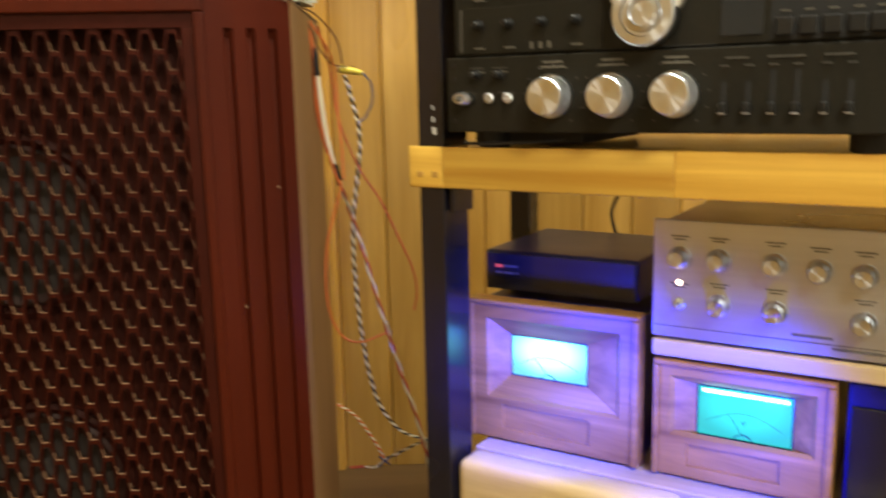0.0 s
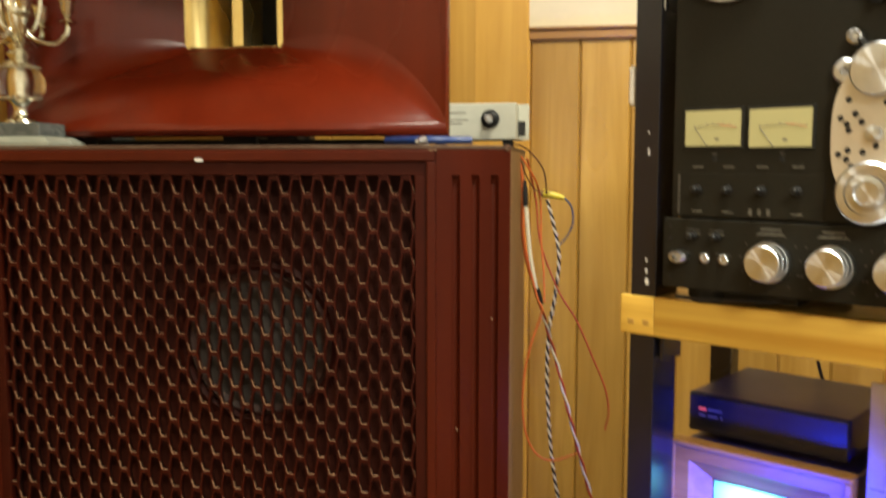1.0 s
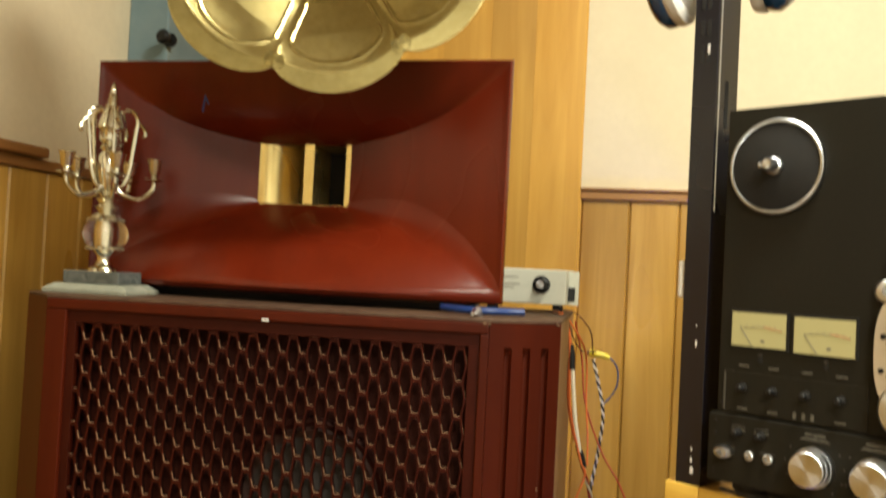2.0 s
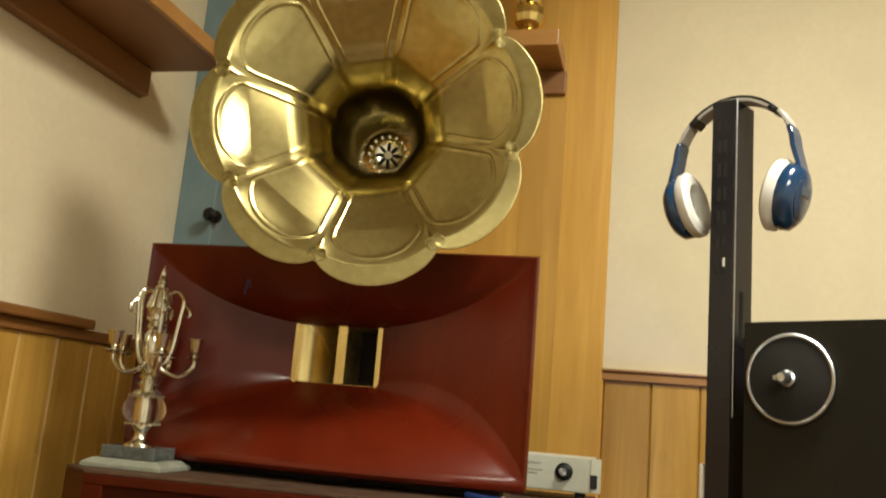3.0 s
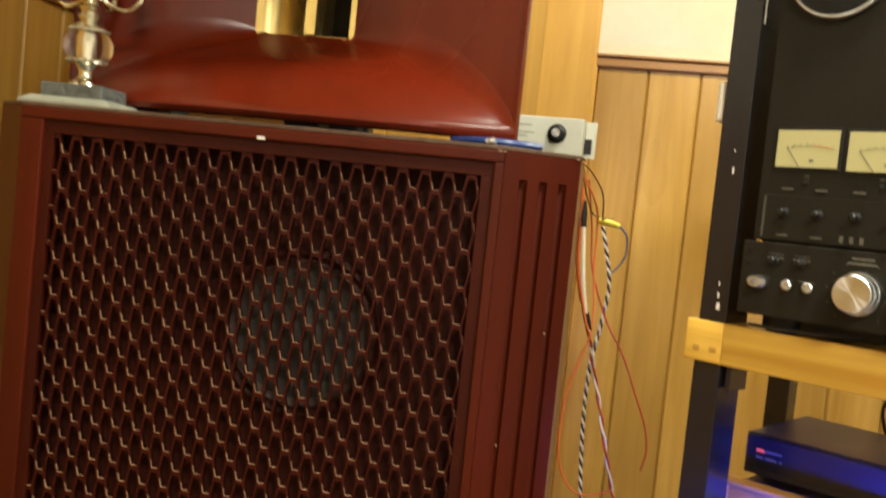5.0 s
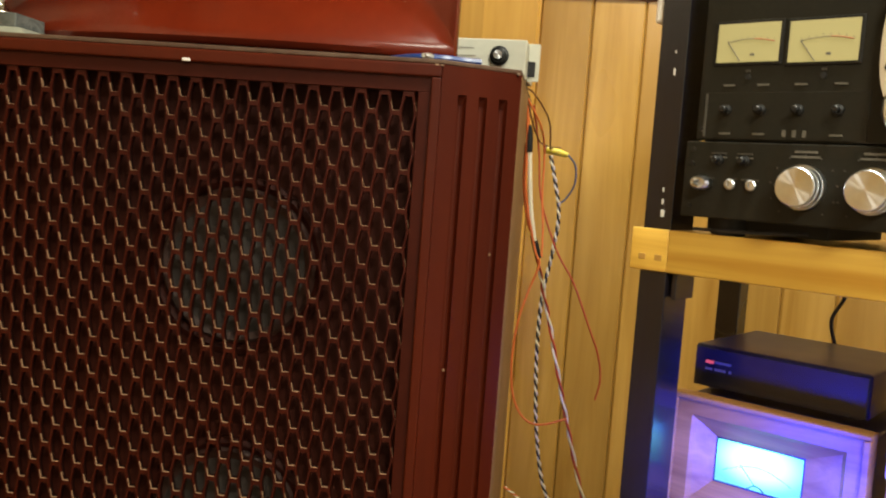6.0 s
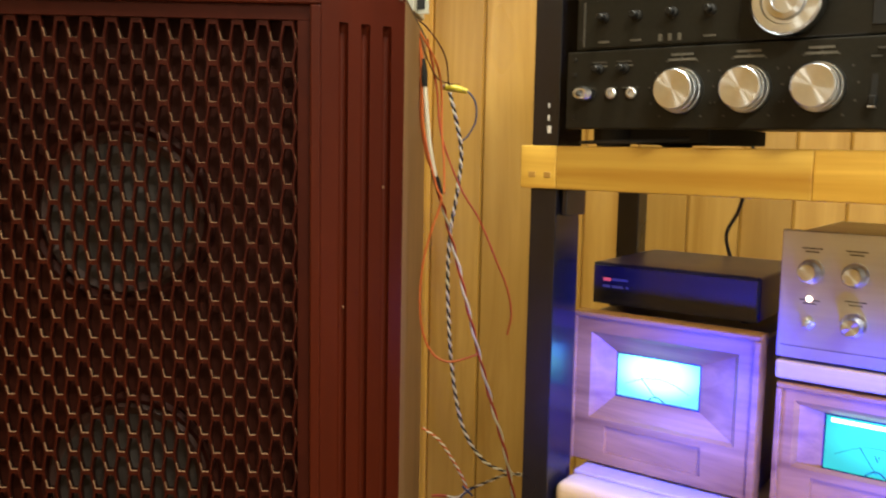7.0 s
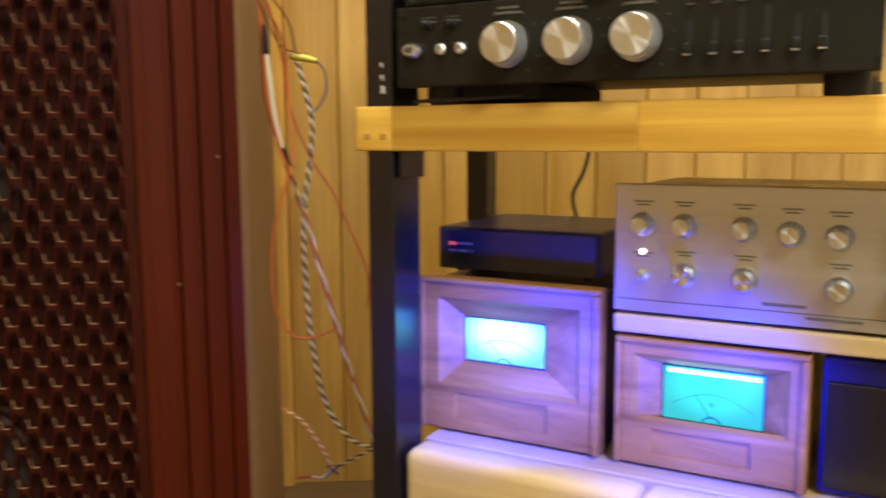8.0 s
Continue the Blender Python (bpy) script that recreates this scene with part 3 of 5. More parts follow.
GR, GL, PH = 0.2875, 0.355, radians(-13)


def petal_radius(th, s):
    lobe = abs(math.sin(4 * (th - PH)))
    return 1.0 - 0.125 * (1 - lobe ** 0.55) * max(0.0, (s - 0.62) / 0.38) ** 1.2


PROFILE = [(0.0, 0.140, -1.0), (0.14, 0.175, -0.74), (0.26, 0.225, -0.52), (0.38, 0.310, -0.345), (0.54, 0.46, -0.195), (0.80, 0.79, -0.062), (0.90, 0.90, -0.022), (1.0, 1.0, -0.018)]


def bell_at(s):
    """Radius and depth of the bell, as shares of its size, from throat to rim."""
    for (a, r0, z0), (b, r1, z1) in zip(PROFILE, PROFILE[1:]):
        if s <= b + 1e-9:
            t = (s - a) / (b - a)
            return GR * (r0 + (r1 - r0) * t), GL * (z0 + (z1 - z0) * t)


def phono_bell():
    bm = bmesh.new()
    ns, nt = 220, 1000
    rings = []
    for i in range(ns + 1):
        s = i / ns  # 0 throat, 1 rim
        w = 0.055 * min(1.0, max(0.2, (0.86 - s) / 0.12))  # creases are rounded, most of all near the throat
        r, z = [sum(v) / 9 for v in zip(*(bell_at(min(max(s + w * q / 4, 0), 1)) for q in range(-4, 5)))]
        inner = min(1.0, max(0.0, (0.92 - s) / 0.16)) * min(1.0, max(0.0, (s - 0.24) / 0.12))
        ring = []
        for k in range(nt):
            th = 2 * math.pi * k / nt
            phi = (th - PH) % (math.pi / 4) - math.pi / 8
            edge = math.pi / 8 - abs(phi)  # angle from the nearest seam
            flat = math.cos(math.pi / 8) / math.cos(phi)
            rr = r * petal_radius(th, s) * (1 + (flat - 1) * inner)
            # a raised bead runs round each petal: along both seams, over the top and across the throat end
            d_seam = rr * math.sin(edge) - 0.0115
            u = abs(phi) / (math.pi / 8)
            d_arc = GR * (0.868 - 0.125 * u ** 3) - r
            d_in = r - 0.205 * GR - 0.006 * math.cos(8 * phi) ** 2
            h = 0.010
            d = -h * math.log(math.exp(-d_seam / h * 3) + math.exp(-d_arc / h * 3) + math.exp(-d_in / h * 9)) / 3
            bead = math.exp(-(d / 0.0019) ** 2)
            sunk = 1 / (1 + math.exp(-max(-30, min(30, d / 0.0012))))
            ring.append(bm.verts.new((rr * math.cos(th), rr * math.sin(th), z + 0.0016 * bead - 0.0010 * sunk)))
        rings.append(ring)
    for a, b in zip(rings, rings[1:]):
        for k in range(nt):
            bm.faces.new((a[k], a[(k + 1) % nt], b[(k + 1) % nt], b[k]))
    return bm


phono = thing("phonograph_horn", GM, "flower-shaped brass phonograph horn with eight embossed petals", "horn")
bell = part("bell", phono_bell(), BRASS, phono, "brass bell of eight petals", True)
skin = bell.modifiers.new("skin", "SOLIDIFY")
skin.thickness = 0.0012
rimpts = [Vector((petal_radius(2 * math.pi * k / 384 , 1.0) * GR * math.cos(2 * math.pi * k / 384), petal_radius(2 * math.pi * k / 384 , 1.0) * GR * math.sin(2 * math.pi * k / 384), -0.007)) for k in range(385)]
part("rolled_rim", tube(rimpts, 0.0018, 6), BRASS, phono, "", True)
for k in range(8):
    th = math.pi * k / 4 + PH
    at = Matrix.Rotation(th, 4, "Z") @ pose(GR * 0.862, 0, -0.0085)
    ros = bmesh.new()
    lathe([(0.0150, -0.003), (0.0150, 0.0005), (0.0140, 0.001), (0.0, 0.001)], 28, ros, Matrix.Diagonal((0.82, 1.0, 1, 1)))
    for dy in (-0.0075, 0.0075):
        for rad in (0.0062, 0.0030):
            tube([(-0.004 + rad * math.cos(2 * math.pi * q / 14), dy + rad * math.sin(2 * math.pi * q / 14), 0.0026) for q in range(15)], 0.0012, 6, ros)
        lathe([(0.0013, 0.0015), (0.0013, 0.0034), (0.0, 0.0038)], 8, ros, pose(-0.004, dy, 0))
    tube([(-0.001 + 0.0125 * math.cos(q * math.pi / 12), 0.0150 * math.sin(q * math.pi / 12), 0.0026) for q in range(-6, 7)], 0.0013, 6, ros)
    part("rosette", ros, BRASS, phono, "embossed double scroll", True, at)
part("throat_rose", lathe([(0.036, 0), (0.036, 0.004), (0.030, 0.007), (0.026, 0.004), (0.010, 0.004), (0.008, 0.008), (0, 0.008)], 24), SILVER, phono, "pierced bright throat rosette", True, pose(0, 0, -GL + 0.03))
for k in range(8):
    part("rose_petal", lathe([(0.0, 0.0), (0.004, 0.001), (0.0055, 0.0025), (0.0, 0.003)], 8), BLACK_MATT, phono, "", True,
         pose(0, 0, -GL + 0.0345) @ Matrix.Rotation(k * math.pi / 4, 4, "Z") @ pose(0.016, 0, 0) @ Matrix.Diagonal((1.8, 0.62, 1, 1)))
for k in range(16):
    a = 2 * math.pi * k / 16
    part("rose_bead", lathe([(0.0045, 0.0), (0.0045, 0.006), (0.003, 0.009), (0.0, 0.0095)], 8), SILVER, phono, "", True, pose(0.037 * math.cos(a), 0.037 * math.sin(a), -GL + 0.034))
part("neck", tube(smooth_path([(0, 0, -GL + 0.01), (0, 0, -GL - 0.03), (0, -0.025, -GL - 0.062), (0, -0.09, -GL - 0.075), (0, -0.20, -GL - 0.075)]), 0.033, 20), BRASS, phono, "", True)
part("foot_plate", box(-0.09, 0.09, -0.215, -0.195, -GL - 0.135, -GL - 0.015, 0.004), BLACK_CAP, phono)
part("stand", box(-0.05, 0.05, -0.6295, -0.215, -GL - 0.115, -GL - 0.035, 0.006), BLACK_CAP, phono)

# ---- candelabra ----
def candelabra(m):
    t = thing("candelabra", m, "tarnished silver candelabra with crystal ball on a marble base", "candelabra")
    slab = bmesh.new()
    levels = [[slab.verts.new((sx * hx, sy * hy, z)) for sx, sy in ((-1, -1), (1, -1), (1, 1), (-1, 1))] for hx, hy, z in ((0.077, 0.060, 0.0), (0.077, 0.060, 0.008), (0.062, 0.047, 0.018))]
    slab.faces.new(levels[0][::-1]), slab.faces.new(levels[2])
    for p, q in zip(levels, levels[1:]):
        for k in range(4):
            slab.faces.new((p[k], p[(k + 1) % 4], q[(k + 1) % 4], q[k]))
    bmesh.ops.bevel(slab, geom=list(slab.edges), offset=0.0012, segments=2, affect="EDGES", profile=0.5)
    part("lower_base", slab, MARBLE_PALE, t, "pale green marble slab")
    part("upper_base", box(-0.052, 0.052, -0.040, 0.040, 0.0182, 0.042, 0.002), MARBLE, t, "dark veined marble block")
    part("pedestal", lathe([(0.028, 0.042), (0.026, 0.047), (0.016, 0.052), (0.011, 0.062), (0.012, 0.072), (0.018, 0.080), (0.022, 0.084)], 32), SILVER, t, "", True)
    part("crystal_ball", lathe([(0.022, 0.086), (0.031, 0.092), (0.037, 0.102), (0.039, 0.113), (0.037, 0.124), (0.031, 0.134), (0.024, 0.139)], 40), CRYSTAL, t, "clear crystal ball", True)
    part("ball_core", lathe([(0.006, 0.084), (0.014, 0.100), (0.014, 0.122), (0.006, 0.139)], 16), SILVER, t, "", True)
    for z in (0.086, 0.140):
        ring = part("beaded_ring", lathe([(0.027, z - 0.003), (0.030, z - 0.002), (0.030, z + 0.002), (0.027, z + 0.003)], 24), SILVER, t, "beaded silver ring", True)
        for k in range(22):
            a = 2 * math.pi * k / 22
            bead = bmesh.new()
            bmesh.ops.create_icosphere(bead, subdivisions=1, radius=0.0042)
            part("bead", bead, SILVER, ring, "", True, Matrix.Translation((0.030 * math.cos(a), 0.030 * math.sin(a), z)))
    part("stem", lathe([(0.031, 0.140), (0.024, 0.148), (0.014, 0.156), (0.020, 0.164), (0.013, 0.172), (0.019, 0.180), (0.012, 0.186), (0.020, 0.192), (0.011, 0.198), (0.013, 0.204),
                        (0.019, 0.232), (0.019, 0.262), (0.013, 0.272), (0.019, 0.280), (0.013, 0.286), (0.020, 0.294), (0.020, 0.312), (0.024, 0.318), (0.020, 0.336), (0.016, 0.348)], 24), SILVER, t, "", True)
    part("finial", lathe([(0.016, 0.348), (0.012, 0.356), (0.014, 0.360), (0.007, 0.366), (0.010, 0.371), (0.006, 0.376), (0.009, 0.380), (0.005, 0.385), (0.006, 0.389), (0.003, 0.400), (0.0, 0.408)], 16), SILVER, t, "ribbed finial", True)
    for k in range(5):
        a = 2 * math.pi * k / 5 + 0.35
        rot = Matrix.Rotation(a, 4, "Z") @ Matrix.Diagonal((0.92, 1, 1, 1))
        arm = part("arm", tube(smooth_path([(0.012, 0, 0.205), (0.030, 0, 0.190), (0.058, 0, 0.184), (0.080, 0, 0.202), (0.083, 0, 0.222)], 8), [0.0044] * 33, 8), SILVER, t, "", True, rot)
        part("candle_cup", lathe([(0.005, 0.217), (0.019, 0.223), (0.018, 0.2245), (0.006, 0.226), (0.005, 0.230), (0.011, 0.240), (0.013, 0.256), (0.016, 0.262), (0.014, 0.262), (0.010, 0.244), (0.0, 0.238)], 16, m=Matrix.Translation((0.083, 0, 0))), SILVER, arm, "", True)
        part("scroll", tube(smooth_path([(0.014, 0, 0.346), (0.026, 0, 0.354), (0.040, 0, 0.350), (0.047, 0, 0.334), (0.045, 0, 0.312), (0.041, 0, 0.276), (0.036, 0, 0.236), (0.026, 0, 0.208), (0.012, 0, 0.204)], 6), 0.0038, 8), SILVER, t, "", True, rot)
        part("scroll_tip", tube(smooth_path([(0.049, 0, 0.330), (0.058, 0, 0.322), (0.062, 0, 0.310), (0.057, 0, 0.304)], 5), 0.0036, 8), SILVER, t, "", True, rot)
    return t


candelabra(pose(-0.970, 1.332, CAB_TOP, 0, 0, 4) @ Matrix.Diagonal((0.92, 0.92, 0.845, 1)))

# ---- small things on the cabinet ----
ctl = thing("control_box", pose(-0.301, 1.570, CAB_TOP + 0.012, 0, 0, -4), "small grey-green electronic control box with a black knob", "control box")
part("case", box(-0.085, 0.060, 0.0, 0.10, 0.003, 0.063, 0.002), BOX_GREY, ctl)
part("side_lid", box(0.0605, 0.078, 0.030, 0.033, 0.003, 0.062, 0.0005), BOX_GREY, ctl)
part("lid_notch", prism([(0.0606, 0.026), (0.072, 0.0295), (0.0606, 0.0295)], 0.010, 0.034), BLACK_MATT, ctl)
part("knob", lathe([(0.018, 0), (0.018, 0.004), (0.013, 0.006), (0.012, 0.018), (0.010, 0.019), (0.0, 0.019)], 24), BLACK_CAP, ctl, "black knob with bright centre", True, pose(0.018, 0, 0.037, 90, 0, 0) @ Matrix.Scale(0.85, 4))
part("knob_cap", lathe([(0.008, 0.019), (0.008, 0.0205), (0.0, 0.0205)], 16), ALU, ctl, "", True, pose(0.018, 0, 0.037, 90, 0, 0) @ Matrix.Scale(0.85, 4))
for w, z in ((0.036, 0.047), (0.040, 0.035), (0.030, 0.029)):
    part("lettering", box(-0.060, -0.060 + w, -0.0006, 0.001, z, z + 0.0022), INK_PALE, ctl, "unreadable dark lettering")
for x in (-0.07, 0.045):
    part("foot", box(x - 0.008, x + 0.008, 0.008, 0.024, -0.012, 0.0035), BLACK_MATT, ctl)

pliers = thing("pliers", pose(-0.352, 1.335, CAB_TOP), "small pliers with blue grips lying on the cabinet", "pliers")
BLUE_GRIP = surface("blue_grip", (0.006, 0.028, 0.13), (0.009, 0.038, 0.17), 0.35, bump=0)
for sgn, pts in ((1, [(0.004, 0.0, 0.008), (0.022, 0.004, 0.008), (0.045, 0.016, 0.008), (0.066, 0.022, 0.008)]), (-1, [(-0.004, 0.0, 0.008), (-0.022, 0.004, 0.008), (-0.045, 0.022, 0.008), (-0.062, 0.040, 0.008)])):
    part("grip", tube(smooth_path(pts, 6), 0.0055, 8), BLUE_GRIP, pliers, "blue plastic grip", True)
part("jaw", tube([(0, 0.004, 0.007), (0.0, -0.02, 0.006), (0.0, -0.045, 0.005)], [0.008, 0.006, 0.003], 8), ALU, pliers, "", True)
part("pivot", lathe([(0.008, 0.0), (0.008, 0.012), (0.0, 0.012)], 16), ALU, pliers, "", True)

# ---- wall shelves ----
lsh = thing("wall_shelf", pose(0, 0, 0), "brown wooden shelf on a batten along the side wall", "shelf")
part("board", box(WALL_X, -1.048, 0.2, 1.59, 1.762, 1.784, 0.002), SHELF_X, lsh)
part("edge_strip", box(-1.0475, -1.036, 0.2, 1.594, 1.758, 1.790, 0.002), PINE_RAIL, lsh, "lighter front edging")
part("batten", prism([(WALL_X, 0.3), (WALL_X + 0.032, 0.3), (WALL_X + 0.032, 1.575), (WALL_X, 1.59)], 1.700, 1.7615, 0.003), SHELF_X, lsh)

rsh = thing("wall_shelf", pose(0, 0, 0), "small brown wooden shelf on the corner boards", "shelf")
part("board", box(-0.86, -0.372, 1.83, WALL_Y - 0.028, 1.918, 1.958, 0.002), PINE_RAIL, rsh)
part("bracket", box(-0.80, -0.366, 1.975, WALL_Y - 0.028, 1.858, 1.9175, 0.003), SHELF_X, rsh)

lamp = thing("brass_oil_lamp", pose(-0.455, 1.905, 1.958), "polished brass oil lamp with a glass shade on a wall shelf", "oil lamp")
part("foot", lathe([(0.045, 0), (0.046, 0.006), (0.038, 0.012), (0.026, 0.020), (0.022, 0.030)], 32), BRASS_LAMP, lamp, "", True)
part("font", lathe([(0.022, 0.030), (0.036, 0.045), (0.042, 0.062), (0.040, 0.080), (0.030, 0.092), (0.022, 0.096)], 14), BRASS_LAMP, lamp, "ribbed brass fuel font")
part("collar", lathe([(0.026, 0.096), (0.030, 0.104), (0.022, 0.112), (0.030, 0.120), (0.034, 0.126)], 32), BRASS_LAMP, lamp, "", True)
part("shade", lathe([(0.034, 0.127), (0.055, 0.150), (0.060, 0.180), (0.045, 0.215), (0.043, 0.215), (0.058, 0.180), (0.053, 0.150), (0.032, 0.128)], 32, close=False), CLEAR, lamp, "clear glass shade", True)

# ---- equipment rack ----
RACK = pose(0, 1.14, 0, 0, 0, -33)
RX1 = 0.62  # far end of the rack


def rack(u, v, z):
    return RACK @ pose(u, v, z)


stand = thing("equipment_rack", RACK, "black steel equipment rack with perforated uprights", "rack")


def upright(u0, u1, v0, v1, top, slots):
    post = part("upright", box(u0, u1, v0, v1, 0, top, 0.0012), BLACK_PAINT, stand, "black painted steel upright")
    if slots:
        for k in range(7):
            z = top - 0.034 - 0.034 * k
            for x in (0.36, 0.62):
                c = u0 + (u1 - u0) * x
                part("slot", box(c - 0.0026, c + 0.0026, v0 - 0.0006, v0 + 0.001, z - 0.010, z + 0.010), BLACK_MATT, post)
        part("side_slot", box(u1 - 0.001, u1 + 0.0006, v0 + 0.022, v0 + 0.030, top - 0.33, top - 0.27), BLACK_MATT, post)
    return post


front_left = upright(-0.100, -0.066, 0.028, 0.084, 1.538, True)
upright(-0.141, -0.108, 0.345, 0.375, 0.706, False)
upright(RX1 - 0.06, RX1 - 0.02, 0.03, 0.085, 1.538, True)
upright(RX1 - 0.06, RX1 - 0.03, 0.345, 0.375, 0.706, False)
for z, w, h in ((0.772, 0.004, 0.008), (0.786, 0.002, 0.006), (0.800, 0.0015, 0.005), (0.93, 0.002, 0.008), (0.955, 0.0012, 0.003), (1.30, 0.0035, 0.012)):
    part("paint_chip", box(-0.080, -0.080 + w, 0.0272, 0.029, z, z + h, 0.0003), WHITE_PAD, stand, "bright chip in the black paint")
# bright metal strip added as the highlight along the upright's front corner
part("edge_highlight", box(-0.0632, -0.0617, 0.0276, 0.0290, 1.10, 1.5375, 0.0003), ALU, front_left, "bright strip for the highlight on the upright's edge")
part("bolt", lathe([(0.009, 0), (0.009, 0.007), (0.006, 0.010), (0, 0.010)], 6), ALU, stand, "bright bolt head", False, pose(-0.1005, 0.056, 1.012, 0, -90, 0))
part("clip", box(-0.112, -0.1002, 0.032, 0.046, 0.990, 1.038, 0.004), WHITE_PAD, stand, "pale plastic clip on the upright")


def shelf_board(name, u0, u1, v0, v1, z0, z1, material, label, blocks, radius=0.004):
    """A shelf glued up from strips, with butt joints along its front."""
    t = thing(name, RACK, label, "shelf")
    cuts = [u0, *blocks, u1]
    for a, b in zip(cuts, cuts[1:]):
        part("stave", box(a, b - 0.0001, v0, v0 + 0.05, z0, z1, min(radius, 0.0016) if len(blocks) > 1 else radius, seg=3), material, t, "", True)
    part("board", box(u0, u1, v0 + 0.0504, v1, z0 + 0.0005, z1 - 0.0005, 0.002), material, t)
    return t


SH_T, SH_B = 0.758, 0.710
DOWEL = surface("dowel_wood", (0.42, 0.23, 0.05), (0.48, 0.27, 0.06), 0.5, bump=0.02)
mid_shelf = shelf_board("upper_shelf", -0.112, RX1, 0.024, 0.38, SH_B, SH_T, RUBBER_WOOD, "thick varnished laminated wood shelf under the tape deck", (-0.066, 0.205))
for u in (-0.0965, -0.0765):
    part("dowel", box(u - 0.0045, u + 0.0045, 0.0232, 0.026, SH_B + 0.012, SH_B + 0.019, 0.001), DOWEL, mid_shelf, "dark dowel mark")
for u in (-0.06, RX1 - 0.06):
    part("bracket", box(u, u + 0.006, 0.03, 0.075, SH_B - 0.03, SH_B - 0.0005, 0.001), BLACK_PAINT, mid_shelf)

LS_T, LS_B = 0.370, 0.285
low_shelf = shelf_board("lower_shelf", -0.0615, RX1, 0.034, 0.345, LS_B, LS_T, PALE_WOOD, "thick pale raw wood shelf under the amplifiers", (0.21,), 0.012)

# ---- reel-to-reel tape deck ----
deck = thing("tape_deck", rack(0, 0.010, SH_T), "black reel-to-reel tape deck without reels", "tape deck")
DL, DR, DB, DT = -0.046, 0.407, 0.018, 0.463
part("chassis", box(DL + 0.012, DR - 0.012, 0.012, 0.25, DB + 0.004, DT - 0.004, 0.003), BLACK_CAP, deck)
part("upper_panel", box(DL + 0.008, DR - 0.006, 0.0, 0.0118, 0.100, DT, 0.0015), BLACK_PANEL, deck, "black anodised transport panel")
part("lower_panel", box(DL, DR, -0.004, 0.0118, DB, 0.0985, 0.0015), BLACK_PANEL, deck, "black control panel")
for u in (-0.005, 0.38):
    for v in (0.03, 0.21):
        part("foot", lathe([(0.017, 0), (0.019, 0.003), (0.019, DB + 0.002)], 20), BLACK_MATT, deck, "rubber foot", True, pose(u, v, 0))
part("plinth_foot", box(-0.03, 0.10, 0.03, 0.22, 0.004, DB + 0.003, 0.002), BLACK_MATT, deck)


def reel_table(u, z):
    t = part("reel_table", lathe([(0.052, 0), (0.052, 0.006), (0.050, 0.007), (0.0, 0.007)], 64), BLACK_MATT, deck, "round black reel table", True, pose(u, 0, z, 90, 0, 0))
    part("chrome_ring", lathe([(0.0555, 0.0), (0.0555, 0.007), (0.054, 0.0085), (0.052, 0.0085), (0.051, 0.007)], 64, close=False), ALU, t, "bright ring", True)
    part("spindle", lathe([(0.010, 0.007), (0.010, 0.013), (0.0075, 0.015), (0.0075, 0.026), (0.005, 0.030), (0.0, 0.030)], 24), ALU, t, "bright spindle", True)
    part("spindle_wing", box(-0.014, -0.009, -0.003, 0.003, 0.007, 0.022, 0.0012), ALU, t)


reel_table(0.0245, 0.3915)
reel_table(0.338, 0.395)


def vu_meter(u0, u1, z0, z1):
    t = part("vu_meter", box(u0 - 0.003, u1 + 0.003, -0.0016, 0.001, z0 - 0.003, z1 + 0.003, 0.0006), BLACK_CAP, deck, "lit cream level meter")
    part("dial", box(u0, u1, -0.0024, -0.0017, z0, z1), METER_FACE, t, "back-lit cream dial")
    arc = [(u0 + (u1 - u0) * (0.18 + 0.74 * k / 14), -0.0027, z0 + (z1 - z0) * (0.46 + 0.13 * math.sin(math.pi * (0.12 + 0.76 * k / 14)))) for k in range(15)]
    part("scale", tube(arc[:9], 0.0003, 5), INK, t)
    part("red_scale", tube(arc[8:], 0.0006, 5), surface("meter_red", (0.35, 0.12, 0.05), (0.4, 0.14, 0.06), 0.7, bump=0), t)
    tick = bmesh.new()
    for k in range(0, 15, 2):
        x, y, z = arc[k]
        box(x - 0.0002, x + 0.0002, -0.0027, -0.0024, z, z + 0.0032, 0, tick)
    w = u1 - u0
    box(u0 + 0.55 * w, u0 + 0.62 * w, -0.0027, -0.0024, z0 + 0.006, z0 + 0.0085, 0, tick)
    part("ticks", tick, INK, t)
    part("needle", tube([(u0 + 0.40 * w, -0.0028, z0 + 0.0005), (u0 + 0.17 * w, -0.0028, z0 + 0.021)], 0.0004, 5), INK, t)


vu_meter(-0.022, 0.043, 0.181, 0.2205)
vu_meter(0.0525, 0.119, 0.179, 0.2195)

# sunk switch strip
strip = part("switch_strip", box(-0.030, 0.134, -0.0008, 0.001, 0.102, 0.150, 0.0004), BLACK_PANEL, deck, "sunk strip with small switches")
part("strip_edge", box(-0.030, -0.0275, -0.0014, -0.0009, 0.104, 0.149, 0.0), PRINT_DIM, strip)
SMALL = [(0.0055, 0), (0.0055, 0.003), (0.0035, 0.004), (0.0035, 0.012), (0.0025, 0.013), (0, 0.013)]
for u in (-0.006, 0.030, 0.068, 0.106):
    knob("toggle", deck, u, -0.001, 0.132, SMALL, BLACK_CAP, 12, "small black lever switch")
    part("caption", box(u - 0.006, u + 0.006, -0.0012, 0.0, 0.1565, 0.1585), PRINT, deck, "small pale caption")
    if u != 0.068:
        part("caption", box(u - 0.006, u + 0.006, -0.0016, 0.0, 0.1065, 0.1085), PRINT, deck, "small pale caption")
for u in (0.056, 0.066, 0.076):
    part("indicator_mark", prism([(u - 0.002, -0.0012), (u + 0.002, -0.0012), (u + 0.0008, 0.0005), (u - 0.0008, 0.0005)], 0.105, 0.112), PRINT, deck)
